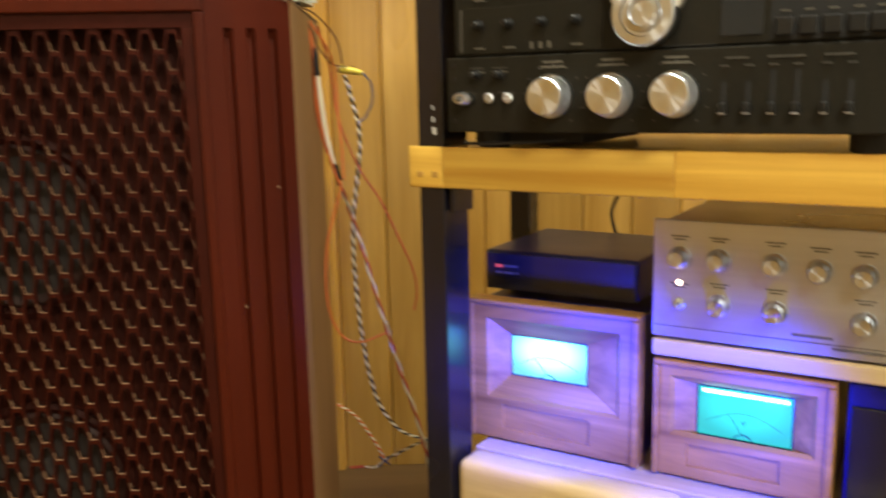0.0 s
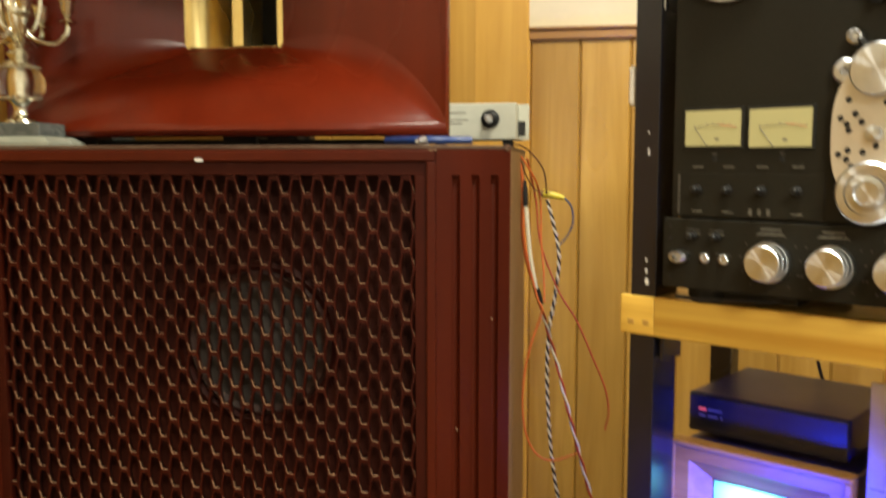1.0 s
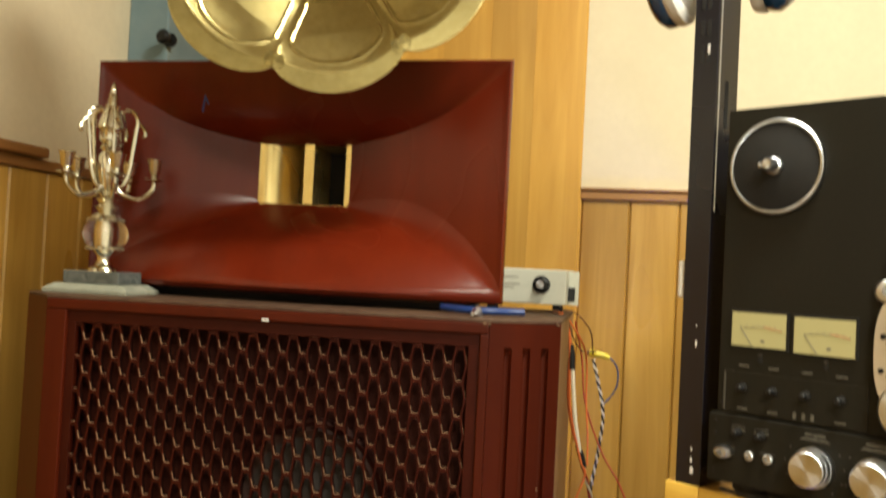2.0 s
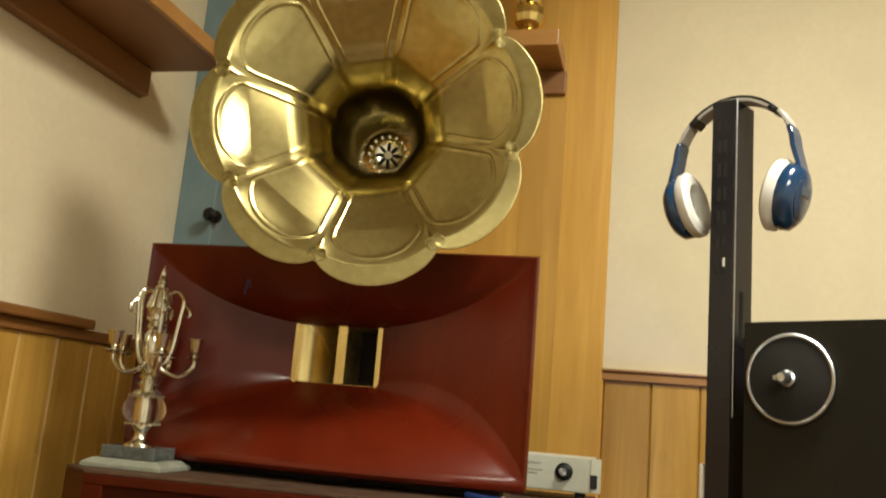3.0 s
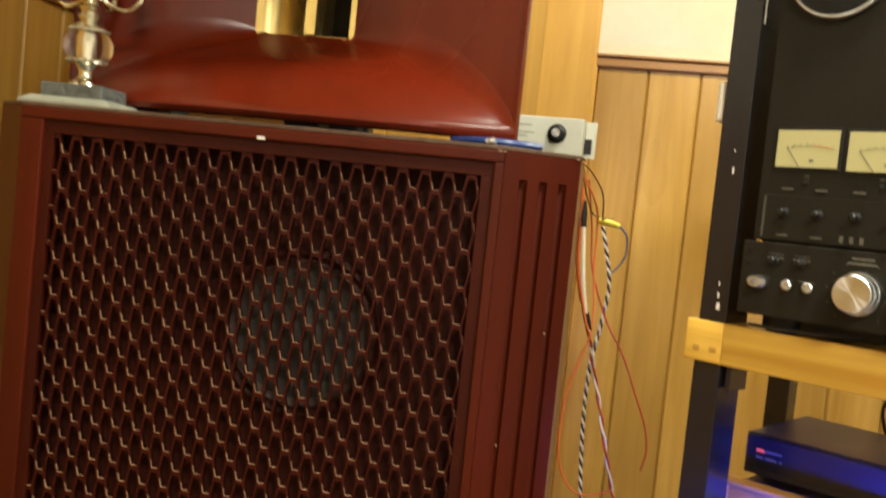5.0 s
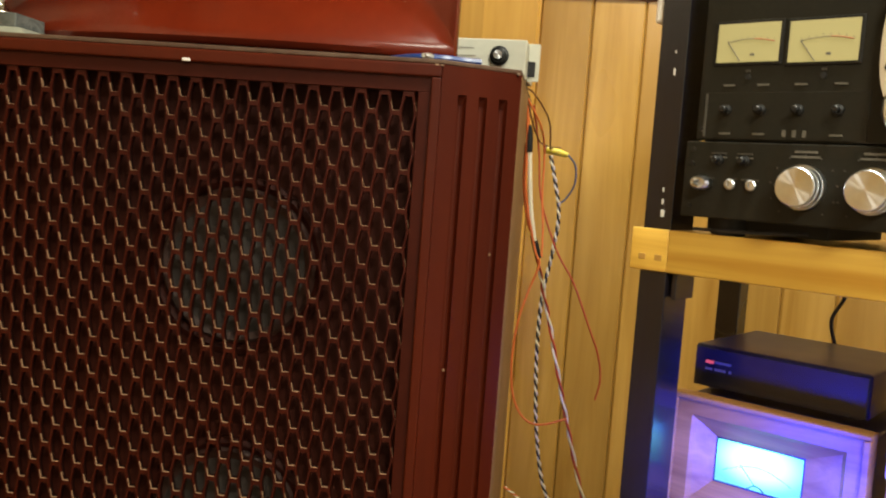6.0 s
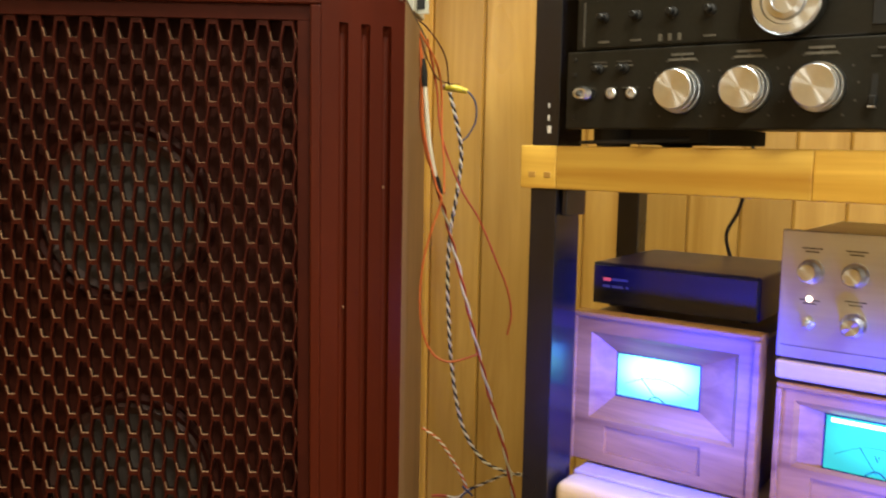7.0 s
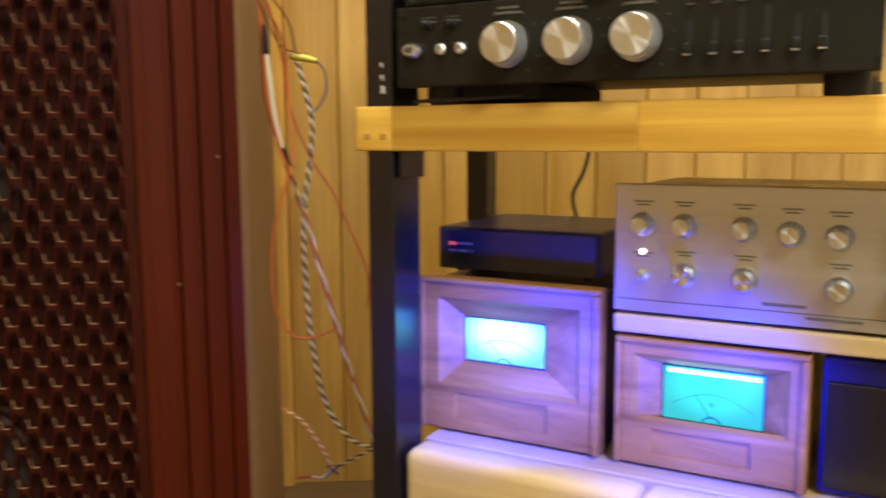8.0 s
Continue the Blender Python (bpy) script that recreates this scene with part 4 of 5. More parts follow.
for u, z in ((0.013, 0.166), (0.0885, 0.166)):
    part("screw", lathe([(0.003, 0), (0.003, 0.0015), (0, 0.0015)], 10), BLACK_MATT, deck, "", False, pose(u, 0, z, 90, 0, 0))
    part("caption", box(u - 0.0025, u + 0.0025, -0.0012, 0.0, 0.171, 0.173), PRINT_DIM, deck)

BIG = [(0.0225, 0), (0.0225, 0.006), (0.0218, 0.007), (0.0209, 0.007), (0.0209, 0.014), (0.0202, 0.015), (0.0193, 0.015), (0.0193, 0.023), (0.0182, 0.0242), (0.0, 0.0236)]
for u in (0.0812, 0.1458, 0.2098):
    knob("volume_knob", deck, u, -0.004, 0.0555, BIG, ALU, 48, "large stepped turned aluminium knob")
    for w, z in ((0.022, 0.0895), (0.028, 0.0845)):
        part("caption", box(u - w / 2, u + w / 2, -0.0052, -0.004, z, z + 0.0022), PRINT, deck, "small pale caption")
    dots = bmesh.new()
    for i in range(11):
        a = math.radians(-140 + 28 * i)
        c = (u + 0.0325 * math.sin(a), 0.0555 + 0.0325 * math.cos(a))
        box(c[0] - 0.0008, c[0] + 0.0008, -0.0052, -0.004, c[1] - 0.0008, c[1] + 0.0008, 0, dots)
    part("dial_marks", dots, PRINT_DIM, deck)
for u in (-0.008, 0.020):
    knob("toggle", deck, u, -0.004, 0.0795, SMALL, BLACK_CAP, 12, "small black lever switch")
    part("caption", box(u - 0.009, u + 0.009, -0.0052, -0.004, 0.0815, 0.0832), PRINT, deck, "small pale caption")
    part("caption", box(u - 0.008, u + 0.008, -0.0052, -0.004, 0.0858, 0.0872), PRINT_DIM, deck)
part("jack_socket", lathe([(0.0085, 0), (0.0085, 0.005), (0.006, 0.008), (0.004, 0.008), (0.0035, 0.002), (0, 0.002)], 20), ALU, deck, "bright headphone socket", True, pose(-0.0235, -0.004, 0.0545, 90, 0, 0) @ Matrix.Diagonal((1.3, 0.9, 1.6, 1)))
for u in (0.0068, 0.0292):
    part("jack_socket", lathe([(0.0058, 0), (0.0058, 0.003), (0.0045, 0.004), (0.003, 0.004), (0.003, 0.001), (0, 0.001)], 16), ALU, deck, "bright jack socket", True, pose(u, -0.004, 0.0545, 90, 0, 0))
part("caption", box(-0.029, -0.011, -0.0052, -0.004, 0.0592, 0.0607), PRINT_DIM, deck)
for u in (0.010, 0.022, 0.034):
    part("caption", box(u - 0.003, u + 0.003, -0.0052, -0.004, 0.0592, 0.0607), PRINT_DIM, deck)
for u, z in ((-0.037, 0.090), (-0.037, 0.075), (-0.037, 0.030), (-0.032, 0.112), (0.405, 0.03)):
    part("screw", lathe([(0.0026, 0), (0.0026, 0.0014), (0, 0.0016)], 10), BLACK_CAP, deck, "", False, pose(u, -0.004 if z < 0.1 else 0.0, z, 90, 0, 0))
for i, u in enumerate((0.255, 0.277, 0.2985, 0.3195, 0.343, 0.3635)):
    h = 0.026 if i in (2, 3) else 0.016
    part("slider_slot", box(u - 0.0027, u + 0.0027, -0.0046, -0.0041, 0.044, 0.050 + h, 0.0), BLACK_MATT, deck, "slot of a slide switch")
    part("slider_cap", box(u - 0.0032, u + 0.0032, -0.0135, -0.0047, 0.038, 0.047, 0.0012), BLACK_CAP, deck, "black slider cap")
    # aluminium strip put in as the highlight on the dark cap
    part("slider_highlight", box(u - 0.0033, u + 0.0033, -0.0139, -0.0095, 0.0365, 0.0378, 0.0003), ALU, deck, "bright strip for the highlight on the slider cap")
    part("caption", box(u - 0.004, u + 0.004, -0.0052, -0.004, 0.080, 0.0816), PRINT_DIM, deck)
for u, w in ((0.266, 0.010), (0.309, 0.016), (0.353, 0.012)):
    part("caption", box(u - w, u + w, -0.0052, -0.004, 0.087, 0.0888), PRINT_DIM, deck)
part("counter_window", box(0.249, 0.287, -0.0012, 0.001, 0.108, 0.140, 0.0005), BLACK_MATT, deck, "dark counter window")
win = part("button_window", box(0.293, 0.394, -0.0012, 0.001, 0.102, 0.142, 0.0005), BLACK_MATT, deck, "dark panel of transport buttons")
for u in (0.306, 0.326, 0.346, 0.366, 0.384):
    part("button", box(u - 0.0075, u + 0.0075, -0.006, -0.0013, 0.106, 0.122, 0.0012), BLACK_CAP, win, "black transport button")
    part("button_mark", box(u - 0.004, u + 0.004, -0.0017, -0.0012, 0.127, 0.1285), PRINT, win)
part("transport_line", box(0.125, 0.245, -0.0006, 0.001, 0.1005, 0.102), BLACK_MATT, deck)

# head plate, guides and rollers
plate_out = []
for k in range(40):
    a = 2 * math.pi * k / 40
    plate_out.append((0.182 + 0.041 * math.copysign(abs(math.cos(a)) ** 0.8, math.cos(a)), 0.190 + 0.068 * math.copysign(abs(math.sin(a)) ** 0.75, math.sin(a))))
bm = bmesh.new()
lo = [bm.verts.new((x, -0.0005, z)) for x, z in plate_out]
hi = [bm.verts.new((x, -0.012, z)) for x, z in plate_out]
bm.faces.new(lo), bm.faces.new(hi[::-1])
for i in range(40):
    bm.faces.new((lo[i], hi[i], hi[(i + 1) % 40], lo[(i + 1) % 40]))
plate = part("head_plate", bm, PLATE, deck, "oval pale metal head cover full of holes")
rng = random.Random(4)
spots = [(-0.025, 0.034), (-0.018, 0.020), (-0.026, 0.010), (-0.032, 0.016), (-0.024, 0.004), (-0.012, 0.012), (0.024, 0.030), (0.016, 0.020), (0.028, 0.012), (0.010, 0.030),
         (-0.024, -0.016), (-0.033, -0.020), (-0.025, -0.025), (-0.020, -0.032), (-0.010, -0.018), (0.016, -0.018), (0.028, -0.014), (0.020, -0.028), (0.029, -0.026), (0.002, -0.012)]
for x, z in spots:
    part("plate_hole", lathe([(0.0031, 0), (0.0031, 0.0006), (0, 0.0006)], 12), BLACK_MATT, plate, "", False, pose(0.182 + x, -0.012, 0.190 + z, 90, 0, 0))
part("plate_knob", lathe([(0.008, 0), (0.008, 0.005), (0.005, 0.006), (0, 0.006)], 20), ALU, plate, "", True, pose(0.182, -0.012, 0.190, 90, 0, 0))
ROLLER = [(0.031, 0), (0.031, 0.016), (0.029, 0.018), (0.022, 0.018), (0.021, 0.015), (0.018, 0.015), (0.017, 0.020), (0.012, 0.021), (0.011, 0.017), (0.0, 0.017)]
part("capstan_roller", lathe(ROLLER, 48), ALU, deck, "large bright turned roller", True, pose(0.181, -0.006, 0.132, 90, 0, 0))
part("idler", lathe([(0.026, 0), (0.026, 0.014), (0.024, 0.016), (0.0, 0.016)], 40), ALU, deck, "bright turned roller", True, pose(0.184, -0.006, 0.252, 90, 0, 0))
for u in (0.151, 0.215):
    part("tape_guide", lathe([(0.0125, 0), (0.0125, 0.008), (0.010, 0.010), (0.0045, 0.010), (0.0045, 0.006), (0.003, 0.006), (0, 0.012)], 28), ALU, deck, "bright tape guide", True, pose(u, -0.001, 0.253, 90, 0, 0))
    part("tension_arm", tube([(u + (0.012 if u < 0.18 else -0.012), -0.008, 0.284), (u + (0.022 if u < 0.18 else -0.022), -0.010, 0.272), (u + (0.030 if u < 0.18 else -0.030), -0.010, 0.262)], 0.004, 8), BLACK_CAP, deck, "", True)
    part("guide_pin", lathe([(0.0075, 0), (0.0075, 0.010), (0.005, 0.011), (0.003, 0.008), (0, 0.008)], 20), ALU, deck, "", True, pose(u + (0.008 if u < 0.18 else -0.008), -0.001, 0.286, 90, 0, 0))
    part("tension_post", lathe([(0.012, 0), (0.012, 0.012), (0.009, 0.016), (0.0, 0.017)], 24), ALU, deck, "", True, pose(u + (0.027 if u < 0.18 else -0.027), -0.001, 0.345, 90, 0, 0))
    part("post_arm", tube([(u + (0.027 if u < 0.18 else -0.027), -0.006, 0.340), (u + (0.025 if u < 0.18 else -0.025), -0.006, 0.318)], 0.005, 8), BLACK_MATT, deck, "", True)
part("loose_cable", tube(smooth_path([(-0.04, 0.02, 0.004), (-0.005, 0.012, 0.005), (0.04, 0.018, 0.006), (0.08, 0.03, 0.009)], 5), 0.0022, 6), BLACK_WIRE, deck)

# ---- wooden-front amplifiers ----
def meter_amp(name, m, w, h, mx0, mx1, mz0, mz1, body_h, cyan, label):
    """A black amplifier behind a bevelled wooden front with a blue-lit meter."""
    t = thing(name, m, label, "amplifier", "amplifiers with lit meters")
    b = 0.024 if w > 0.21 else 0.018
    fr = bmesh.new()
    # outer flat border, then a slope that sinks to the meter window
    loops = [[(0, 0), (w, 0), (w, h), (0, h)]]
    loops.append([(b, b), (w - b, b), (w - b, h - b), (b, h - b)])
    loops.append([(b + 0.005, b + 0.005), (w - b - 0.005, b + 0.005), (w - b - 0.005, h - b - 0.005), (b + 0.005, h - b - 0.005)])
    loops.append([(mx0 - 0.002, mz0 - 0.002), (mx1 + 0.002, mz0 - 0.002), (mx1 + 0.002, mz1 + 0.002), (mx0 - 0.002, mz1 + 0.002)])
    depth = [0.0, 0.0, 0.005, 0.018]
    lower = b + 0.036  # flat field below the slope
    loops[2] = [(b + 0.005, lower), (w - b - 0.005, lower), (w - b - 0.005, h - b - 0.005), (b + 0.005, h - b - 0.005)]
    loops[1] = [(b, lower - 0.004), (w - b, lower - 0.004), (w - b, h - b), (b, h - b)]
    rings = [[fr.verts.new((x, 0.020, z)) for x, z in loops[0]], [fr.verts.new((x, 0.0015, z)) for x, z in loops[0]]]
    e = 0.0015
    rings.append([fr.verts.new((min(max(x, e), w - e), 0.0, min(max(z, e), h - e))) for x, z in loops[0]])
    for lp, d in zip(loops[1:], depth[1:]):
        rings.append([fr.verts.new((x, d, z)) for x, z in lp])
    # the field under the slope has a sunk label panel
    rx0, rx1, rz0, rz1 = w * 0.20, w * 0.73, 0.014, lower - 0.012
    rim = [fr.verts.new((x, 0.0, z)) for x, z in ((rx0, rz0), (rx1, rz0), (rx1, rz1), (rx0, rz1))]
    sunk = [fr.verts.new((x, 0.0045, z)) for x, z in ((rx0 + 0.001, rz0 + 0.001), (rx1 - 0.001, rz0 + 0.001), (rx1 - 0.001, rz1 - 0.001), (rx0 + 0.001, rz1 - 0.001))]
    a0, a1 = rings[2][0], rings[2][1]
    b0, b1 = rings[3][0], rings[3][1]
    for quad in ((a0, a1, rim[1], rim[0]), (a1, b1, rim[2], rim[1]), (b1, b0, rim[3], rim[2]), (b0, a0, rim[0], rim[3]), sunk):
        fr.faces.new(quad)
    for i in range(4):
        fr.faces.new((rim[i], rim[(i + 1) % 4], sunk[(i + 1) % 4], sunk[i]))
    for k, (p, q) in enumerate(zip(rings, rings[1:])):
        for i in range(4):
            if (k, i) != (2, 0):
                fr.faces.new((p[i], p[(i + 1) % 4], q[(i + 1) % 4], q[i]))
    front = part("front_board", fr, AMP_WOOD, t, "bevelled wooden front")
    # thin moulding planted round the edge
    for x0, x1, z0, z1 in ((0.0, w, h - 0.006, h), (0.0, 0.006, 0.0, h - 0.0062), (w - 0.008, w, 0.0, h - 0.0062)):
        part("edge_moulding", box(x0, x1, -0.0045, -0.0002, z0, z1, 0.0015), AMP_WOOD, front)
    pane = part("meter", box(mx0, mx1, 0.0176, 0.019, mz0, mz1), METER_CYAN if cyan else METER_BLUE, t, "cyan-lit meter" if cyan else "glaring blue-white lit meter")
    mw, mh = mx1 - mx0, mz1 - mz0
    if cyan:
        part("lamp_strip", box(mx0 + 0.05 * mw, mx1 - 0.03 * mw, 0.0150, 0.0172, mz1 - 0.10 * mh, mz1 - 0.03 * mh, 0.0008), METER_TUBE, pane, "bright lamp strip")
    arc = [(mx0 + mw * (0.10 + 0.8 * k / 12), 0.0172, mz0 + mh * (0.30 + 0.25 * math.sin(math.pi * k / 12))) for k in range(13)]
    dial_ink = surface("meter_print", (0.0, 0.05, 0.08), (0.0, 0.06, 0.09), 0.6, bump=0)
    part("scale", tube(arc, 0.00025, 5), dial_ink, pane)
    part("pivot_cover", tube([(mx0 + mw * (0.40 + 0.2 * k / 8), 0.0168, mz0 + mh * (0.01 + 0.11 * math.sin(math.pi * k / 8))) for k in range(9)], 0.0007, 6), dial_ink, pane)
    part("needle", tube([(mx0 + mw * 0.5, 0.0170, mz0 + 0.004), (mx0 + mw * (0.30 if not cyan else 0.33), 0.0170, mz0 + mh * 0.52)], 0.0004, 5), dial_ink, pane)
    if cyan:
        # the letter on the dial
        curve = bpy.data.curves.new("dial_letter", "FONT")
        curve.body, curve.size, curve.extrude, curve.align_x = "V", 0.009, 0.0001, "CENTER"
        letter = new("dial_letter", curve)
        curve.materials.append(dial_ink)
        letter.parent = pane
        letter.matrix_local = pose(mx0 + 0.5 * mw, 0.0172, mz0 + 0.30 * mh, 90, 0, 0)
    part("case", box(0.004, w - 0.002, 0.0205, 0.19, 0.003, body_h, 0.003), BLACK_BOX_GLOW, t, "black metal case with the blue glow in its colour")
    for x in (0.02, w - 0.02):
        for y in (0.03, 0.17):
            part("foot", lathe([(0.007, 0.0), (0.008, 0.004), (0.008, 0.0045)], 12), BLACK_MATT, t, "", True, pose(x, y, -0.0))
    return t


AV = 0.110
meter_amp("amplifier", rack(-0.081, AV, LS_T + 0.004), 0.226, 0.186, 0.052, 0.153, 0.085, 0.136, 0.180, False, "wooden-fronted amplifier with a glaring blue meter")
meter_amp("amplifier", rack(0.163, AV, LS_T + 0.004), 0.194, 0.140, 0.047, 0.149, 0.051, 0.108, 0.136, True, "wooden-fronted amplifier with a cyan meter")

pre = thing("black_box_unit", rack(-0.078, 0.150, LS_T + 0.192), "small black electronic unit on the wooden amplifier", "electronics")
part("case", box(0, 0.206, 0.0, 0.188, 0.003, 0.054, 0.003), BLACK_BOX_GLOW, pre, "black metal case with the blue glow in its colour")
part("face", box(0.002, 0.204, -0.003, -0.0002, 0.003, 0.051, 0.001), BLACK_PAINT, pre, "glossy black front")
part("red_badge", box(0.016, 0.026, -0.0042, -0.003, 0.032, 0.036), LED_RED, pre, "small red badge")
for x, w, z in ((0.028, 0.020, 0.033), (0.016, 0.009, 0.024), (0.028, 0.014, 0.024), (0.046, 0.003, 0.024)):
    part("caption", box(x, x + w, -0.004, -0.003, z, z + 0.0028), PRINT, pre, "small pale caption")
for x in (0.02, 0.186):
    for y in (0.02, 0.13):
        part("foot", lathe([(0.006, -0.002), (0.007, 0.0035)], 10), BLACK_MATT, pre, "", True, pose(x, y, 0))
power = tagged(part("power_cable", tube(smooth_path([rack(u, v, z).translation for u, v, z in ((0.035, 0.345, 0.575), (0.030, 0.352, 0.60), (0.012, 0.372, 0.640), (0.022, 0.388, 0.675), (0.030, 0.395, 0.72), (0.035, 0.40, 0.80), (0.04, 0.40, 0.90))], 6), 0.0026, 8), BLACK_WIRE), "thin black power cable behind the rack shelf", "cable")

board = tagged(part("pale_board", box(0, RX1 - 0.235, 0, 0.22, 0, 0.020, 0.003), PALE_WOOD), "pale raw wood board under the silver amplifier", "board")
board.matrix_world = rack(0.160, AV - 0.004, LS_T + 0.148)

# ---- silver integrated amplifier ----
amp = thing("silver_amplifier", rack(0.160, AV - 0.004, LS_T + 0.168), "brushed silver stereo amplifier with many turned knobs", "amplifier")
AW, AH = 0.41, 0.138
part("faceplate", box(0, AW, 0.0, 0.006, 0.004, AH, 0.0012), ALU_FACE, amp, "brushed aluminium front")
part("case", box(0.006, AW - 0.006, 0.0064, 0.23, 0.006, AH - 0.004, 0.002), surface("brown_grey_case", (0.26, 0.21, 0.15), (0.31, 0.25, 0.18), 0.30, metal=0.5, scale=60, bump=0.05), amp, "brown-grey metal case")
KN = [(0.0125, 0), (0.0125, 0.004), (0.0105, 0.006), (0.0095, 0.018), (0.0085, 0.0195), (0.0, 0.019)]
KS = [(0.006, 0), (0.006, 0.003), (0.0035, 0.004), (0.003, 0.016), (0.0, 0.017)]
for u, z, prof in ((0.030, 0.0965, KN), (0.072, 0.0965, KN), (0.130, 0.096, KN), (0.174, 0.0935, KN), (0.216, 0.092, KN), (0.268, 0.091, KN), (0.335, 0.082, KN), (0.074, 0.046, KN), (0.1325, 0.0455, KN), (0.218, 0.043, KN), (0.270, 0.042, KN), (0.0305, 0.043, KS)):
    knob("knob", amp, u, 0.0, z, prof, ALU, 28, "small turned aluminium knob")
    for w, dz in ((0.020, 0.023), (0.013, 0.0195)):
        part("caption", box(u - w / 2, u + w / 2, -0.0009, 0.0, z + dz, z + dz + 0.0015), INK, amp, "small dark caption")
part("pilot_lamp", lathe([(0.0027, 0), (0.0027, 0.002), (0.0, 0.003)], 14), LED_WHITE, amp, "lit pilot lamp", True, pose(0.030, 0, 0.068, 90, 0, 0))
for x, w, z in ((0.150, 0.040, 0.022), (0.19, 0.05, 0.0115)):
    part("lettering", box(x, x + w, -0.0009, 0.0, z, z + 0.0028), INK, amp, "unreadable dark lettering")
part("groove", box(0.004, AW - 0.004, -0.0006, 0.0006, 0.0165, 0.0175), INK, amp)
for x in (0.03, 0.38):
    for y in (0.03, 0.20):
        part("foot", lathe([(0.010, 0.0), (0.011, 0.006)], 14), BLACK_MATT, amp, "", True, pose(x, y, 0))

dark = thing("black_power_unit", rack(0.366, AV + 0.012, LS_T), "plain black metal power unit beside the amplifier", "electronics")
part("case", box(0, 0.17, 0.0, 0.19, 0.004, 0.142, 0.004), BLACK_BOX_GLOW, dark, "black metal case with the blue glow in its colour")
part("face_lip", box(0.004, 0.166, -0.003, -0.0003, 0.010, 0.118, 0.002), BLACK_PAINT, dark)
for x in (0.02, 0.15):
    for y in (0.02, 0.17):
        part("foot", lathe([(0.009, 0.0), (0.010, 0.005)], 12), BLACK_MATT, dark, "", True, pose(x, y, 0))

# ---- headphones over the upright ----
PT = rack(-0.081, 0.050, 1.538).translation
hp = thing("headphones", pose(PT.x + 0.004, PT.y, PT.z, 0, 0, -30), "blue over-ear headphones with white pads hung on a post", "headphones")
band = []
for k in range(25):
    a = math.radians(-28 + 236 * k / 24)
    band.append((0.086 * math.cos(a), 0.0, -0.078 + 0.086 * math.sin(a)))


def strap(points, wide, thick):
    bm = bmesh.new()
    rings = []
    c = Vector((0, 0, -0.078))
    for p in points:
        p = Vector(p)
        out = (p - c)
        out.y = 0
        out.normalize()
        w = Vector((0, wide / 2, 0))
        rings.append([bm.verts.new(p + out * thick / 2 - w), bm.verts.new(p + out * thick / 2 + w), bm.verts.new(p - out * thick / 2 + w), bm.verts.new(p - out * thick / 2 - w)])
    for a, b in zip(rings, rings[1:]):
        for i in range(4):
            bm.faces.new((a[i], a[(i + 1) % 4], b[(i + 1) % 4], b[i]))
    bm.faces.new(rings[0]), bm.faces.new(rings[-1][::-1])
    bmesh.ops.bevel(bm, geom=list(bm.edges), offset=thick * 0.2, segments=1, affect="EDGES")
    return bm


part("headband", strap(band[7:18], 0.027, 0.0035), BLACK_CAP, hp, "thin dark headband top", True)
part("band_lining", strap([(p[0] * 0.952, p[1], (p[2] + 0.078) * 0.952 - 0.078) for p in band[8:17]], 0.026, 0.0065), LINING, hp, "pale grey padded lining", True)
for lo, hi in ((7, 9), (16, 18)):
    part("band_joint", strap([(p[0] * 0.958, p[1], (p[2] + 0.078) * 0.958 - 0.078) for p in band[lo:hi]], 0.0275, 0.0075), BLACK_CAP, hp, "dark joint of the headband", True)
part("band_slide", strap(band[5:8], 0.025, 0.006), GREY_BAND, hp, "silver-grey slider", True)
part("band_slide", strap(band[17:20], 0.025, 0.006), GREY_BAND, hp, "silver-grey slider", True)
for sgn in (-1, 1):
    yoke = strap(([(0.0955, 0, -0.146), (0.0975, 0, -0.125), (0.0925, 0, -0.101)] + band[3:6]) if sgn > 0 else (band[19:22] + [(-0.0925, 0, -0.101), (-0.0975, 0, -0.125), (-0.0955, 0, -0.146)]), 0.029, 0.007)
    part("yoke", yoke, BLUE_GLOSS, hp, "glossy blue yoke", True)
    cup_m = pose(sgn * 0.070, 0.0, -0.142, 0, sgn * (90 + 14), 0) @ Matrix.Diagonal((1.22, 0.98, 0.82, 1))
    cup = part("ear_cup", lathe([(0.026, 0.030), (0.030, 0.028), (0.037, 0.018), (0.038, 0.004), (0.034, -0.002), (0.0, -0.002)], 36), BLUE_GLOSS, hp, "glossy blue ear cup", True, cup_m)
    part("cup_disc", lathe([(0.024, 0.026), (0.025, 0.031), (0.022, 0.033), (0.0, 0.033)], 32), BLUE_GLOSS, cup, "", True)
    part("ear_pad", lathe([(0.036, 0.002), (0.040, -0.004), (0.040, -0.016), (0.034, -0.022), (0.024, -0.021), (0.018, -0.012), (0.018, -0.003)], 40), WHITE_PAD, cup, "white padded cushion", True)

hook = thing("coat_hook", pose(-1.150, 1.802, 1.487, 90, 0, 0), "small black rounded hook on the blue board", "hook")
part("rose", lathe([(0.016, 0), (0.016, 0.004), (0.010, 0.006)], 20), BLACK_CAP, hook, "", True)
part("grip", lathe([(0.008, 0.006), (0.007, 0.016), (0.014, 0.024), (0.016, 0.034), (0.010, 0.042), (0.0, 0.043)], 20), BLACK_CAP, hook, "", True)

# ---- loose wiring between cabinet and wall ----
def cable(name, pts, r, material, label, n=7):
    return tagged(part(name, tube(smooth_path(pts, n), r, 7), material, None, "", True), label, "cable")


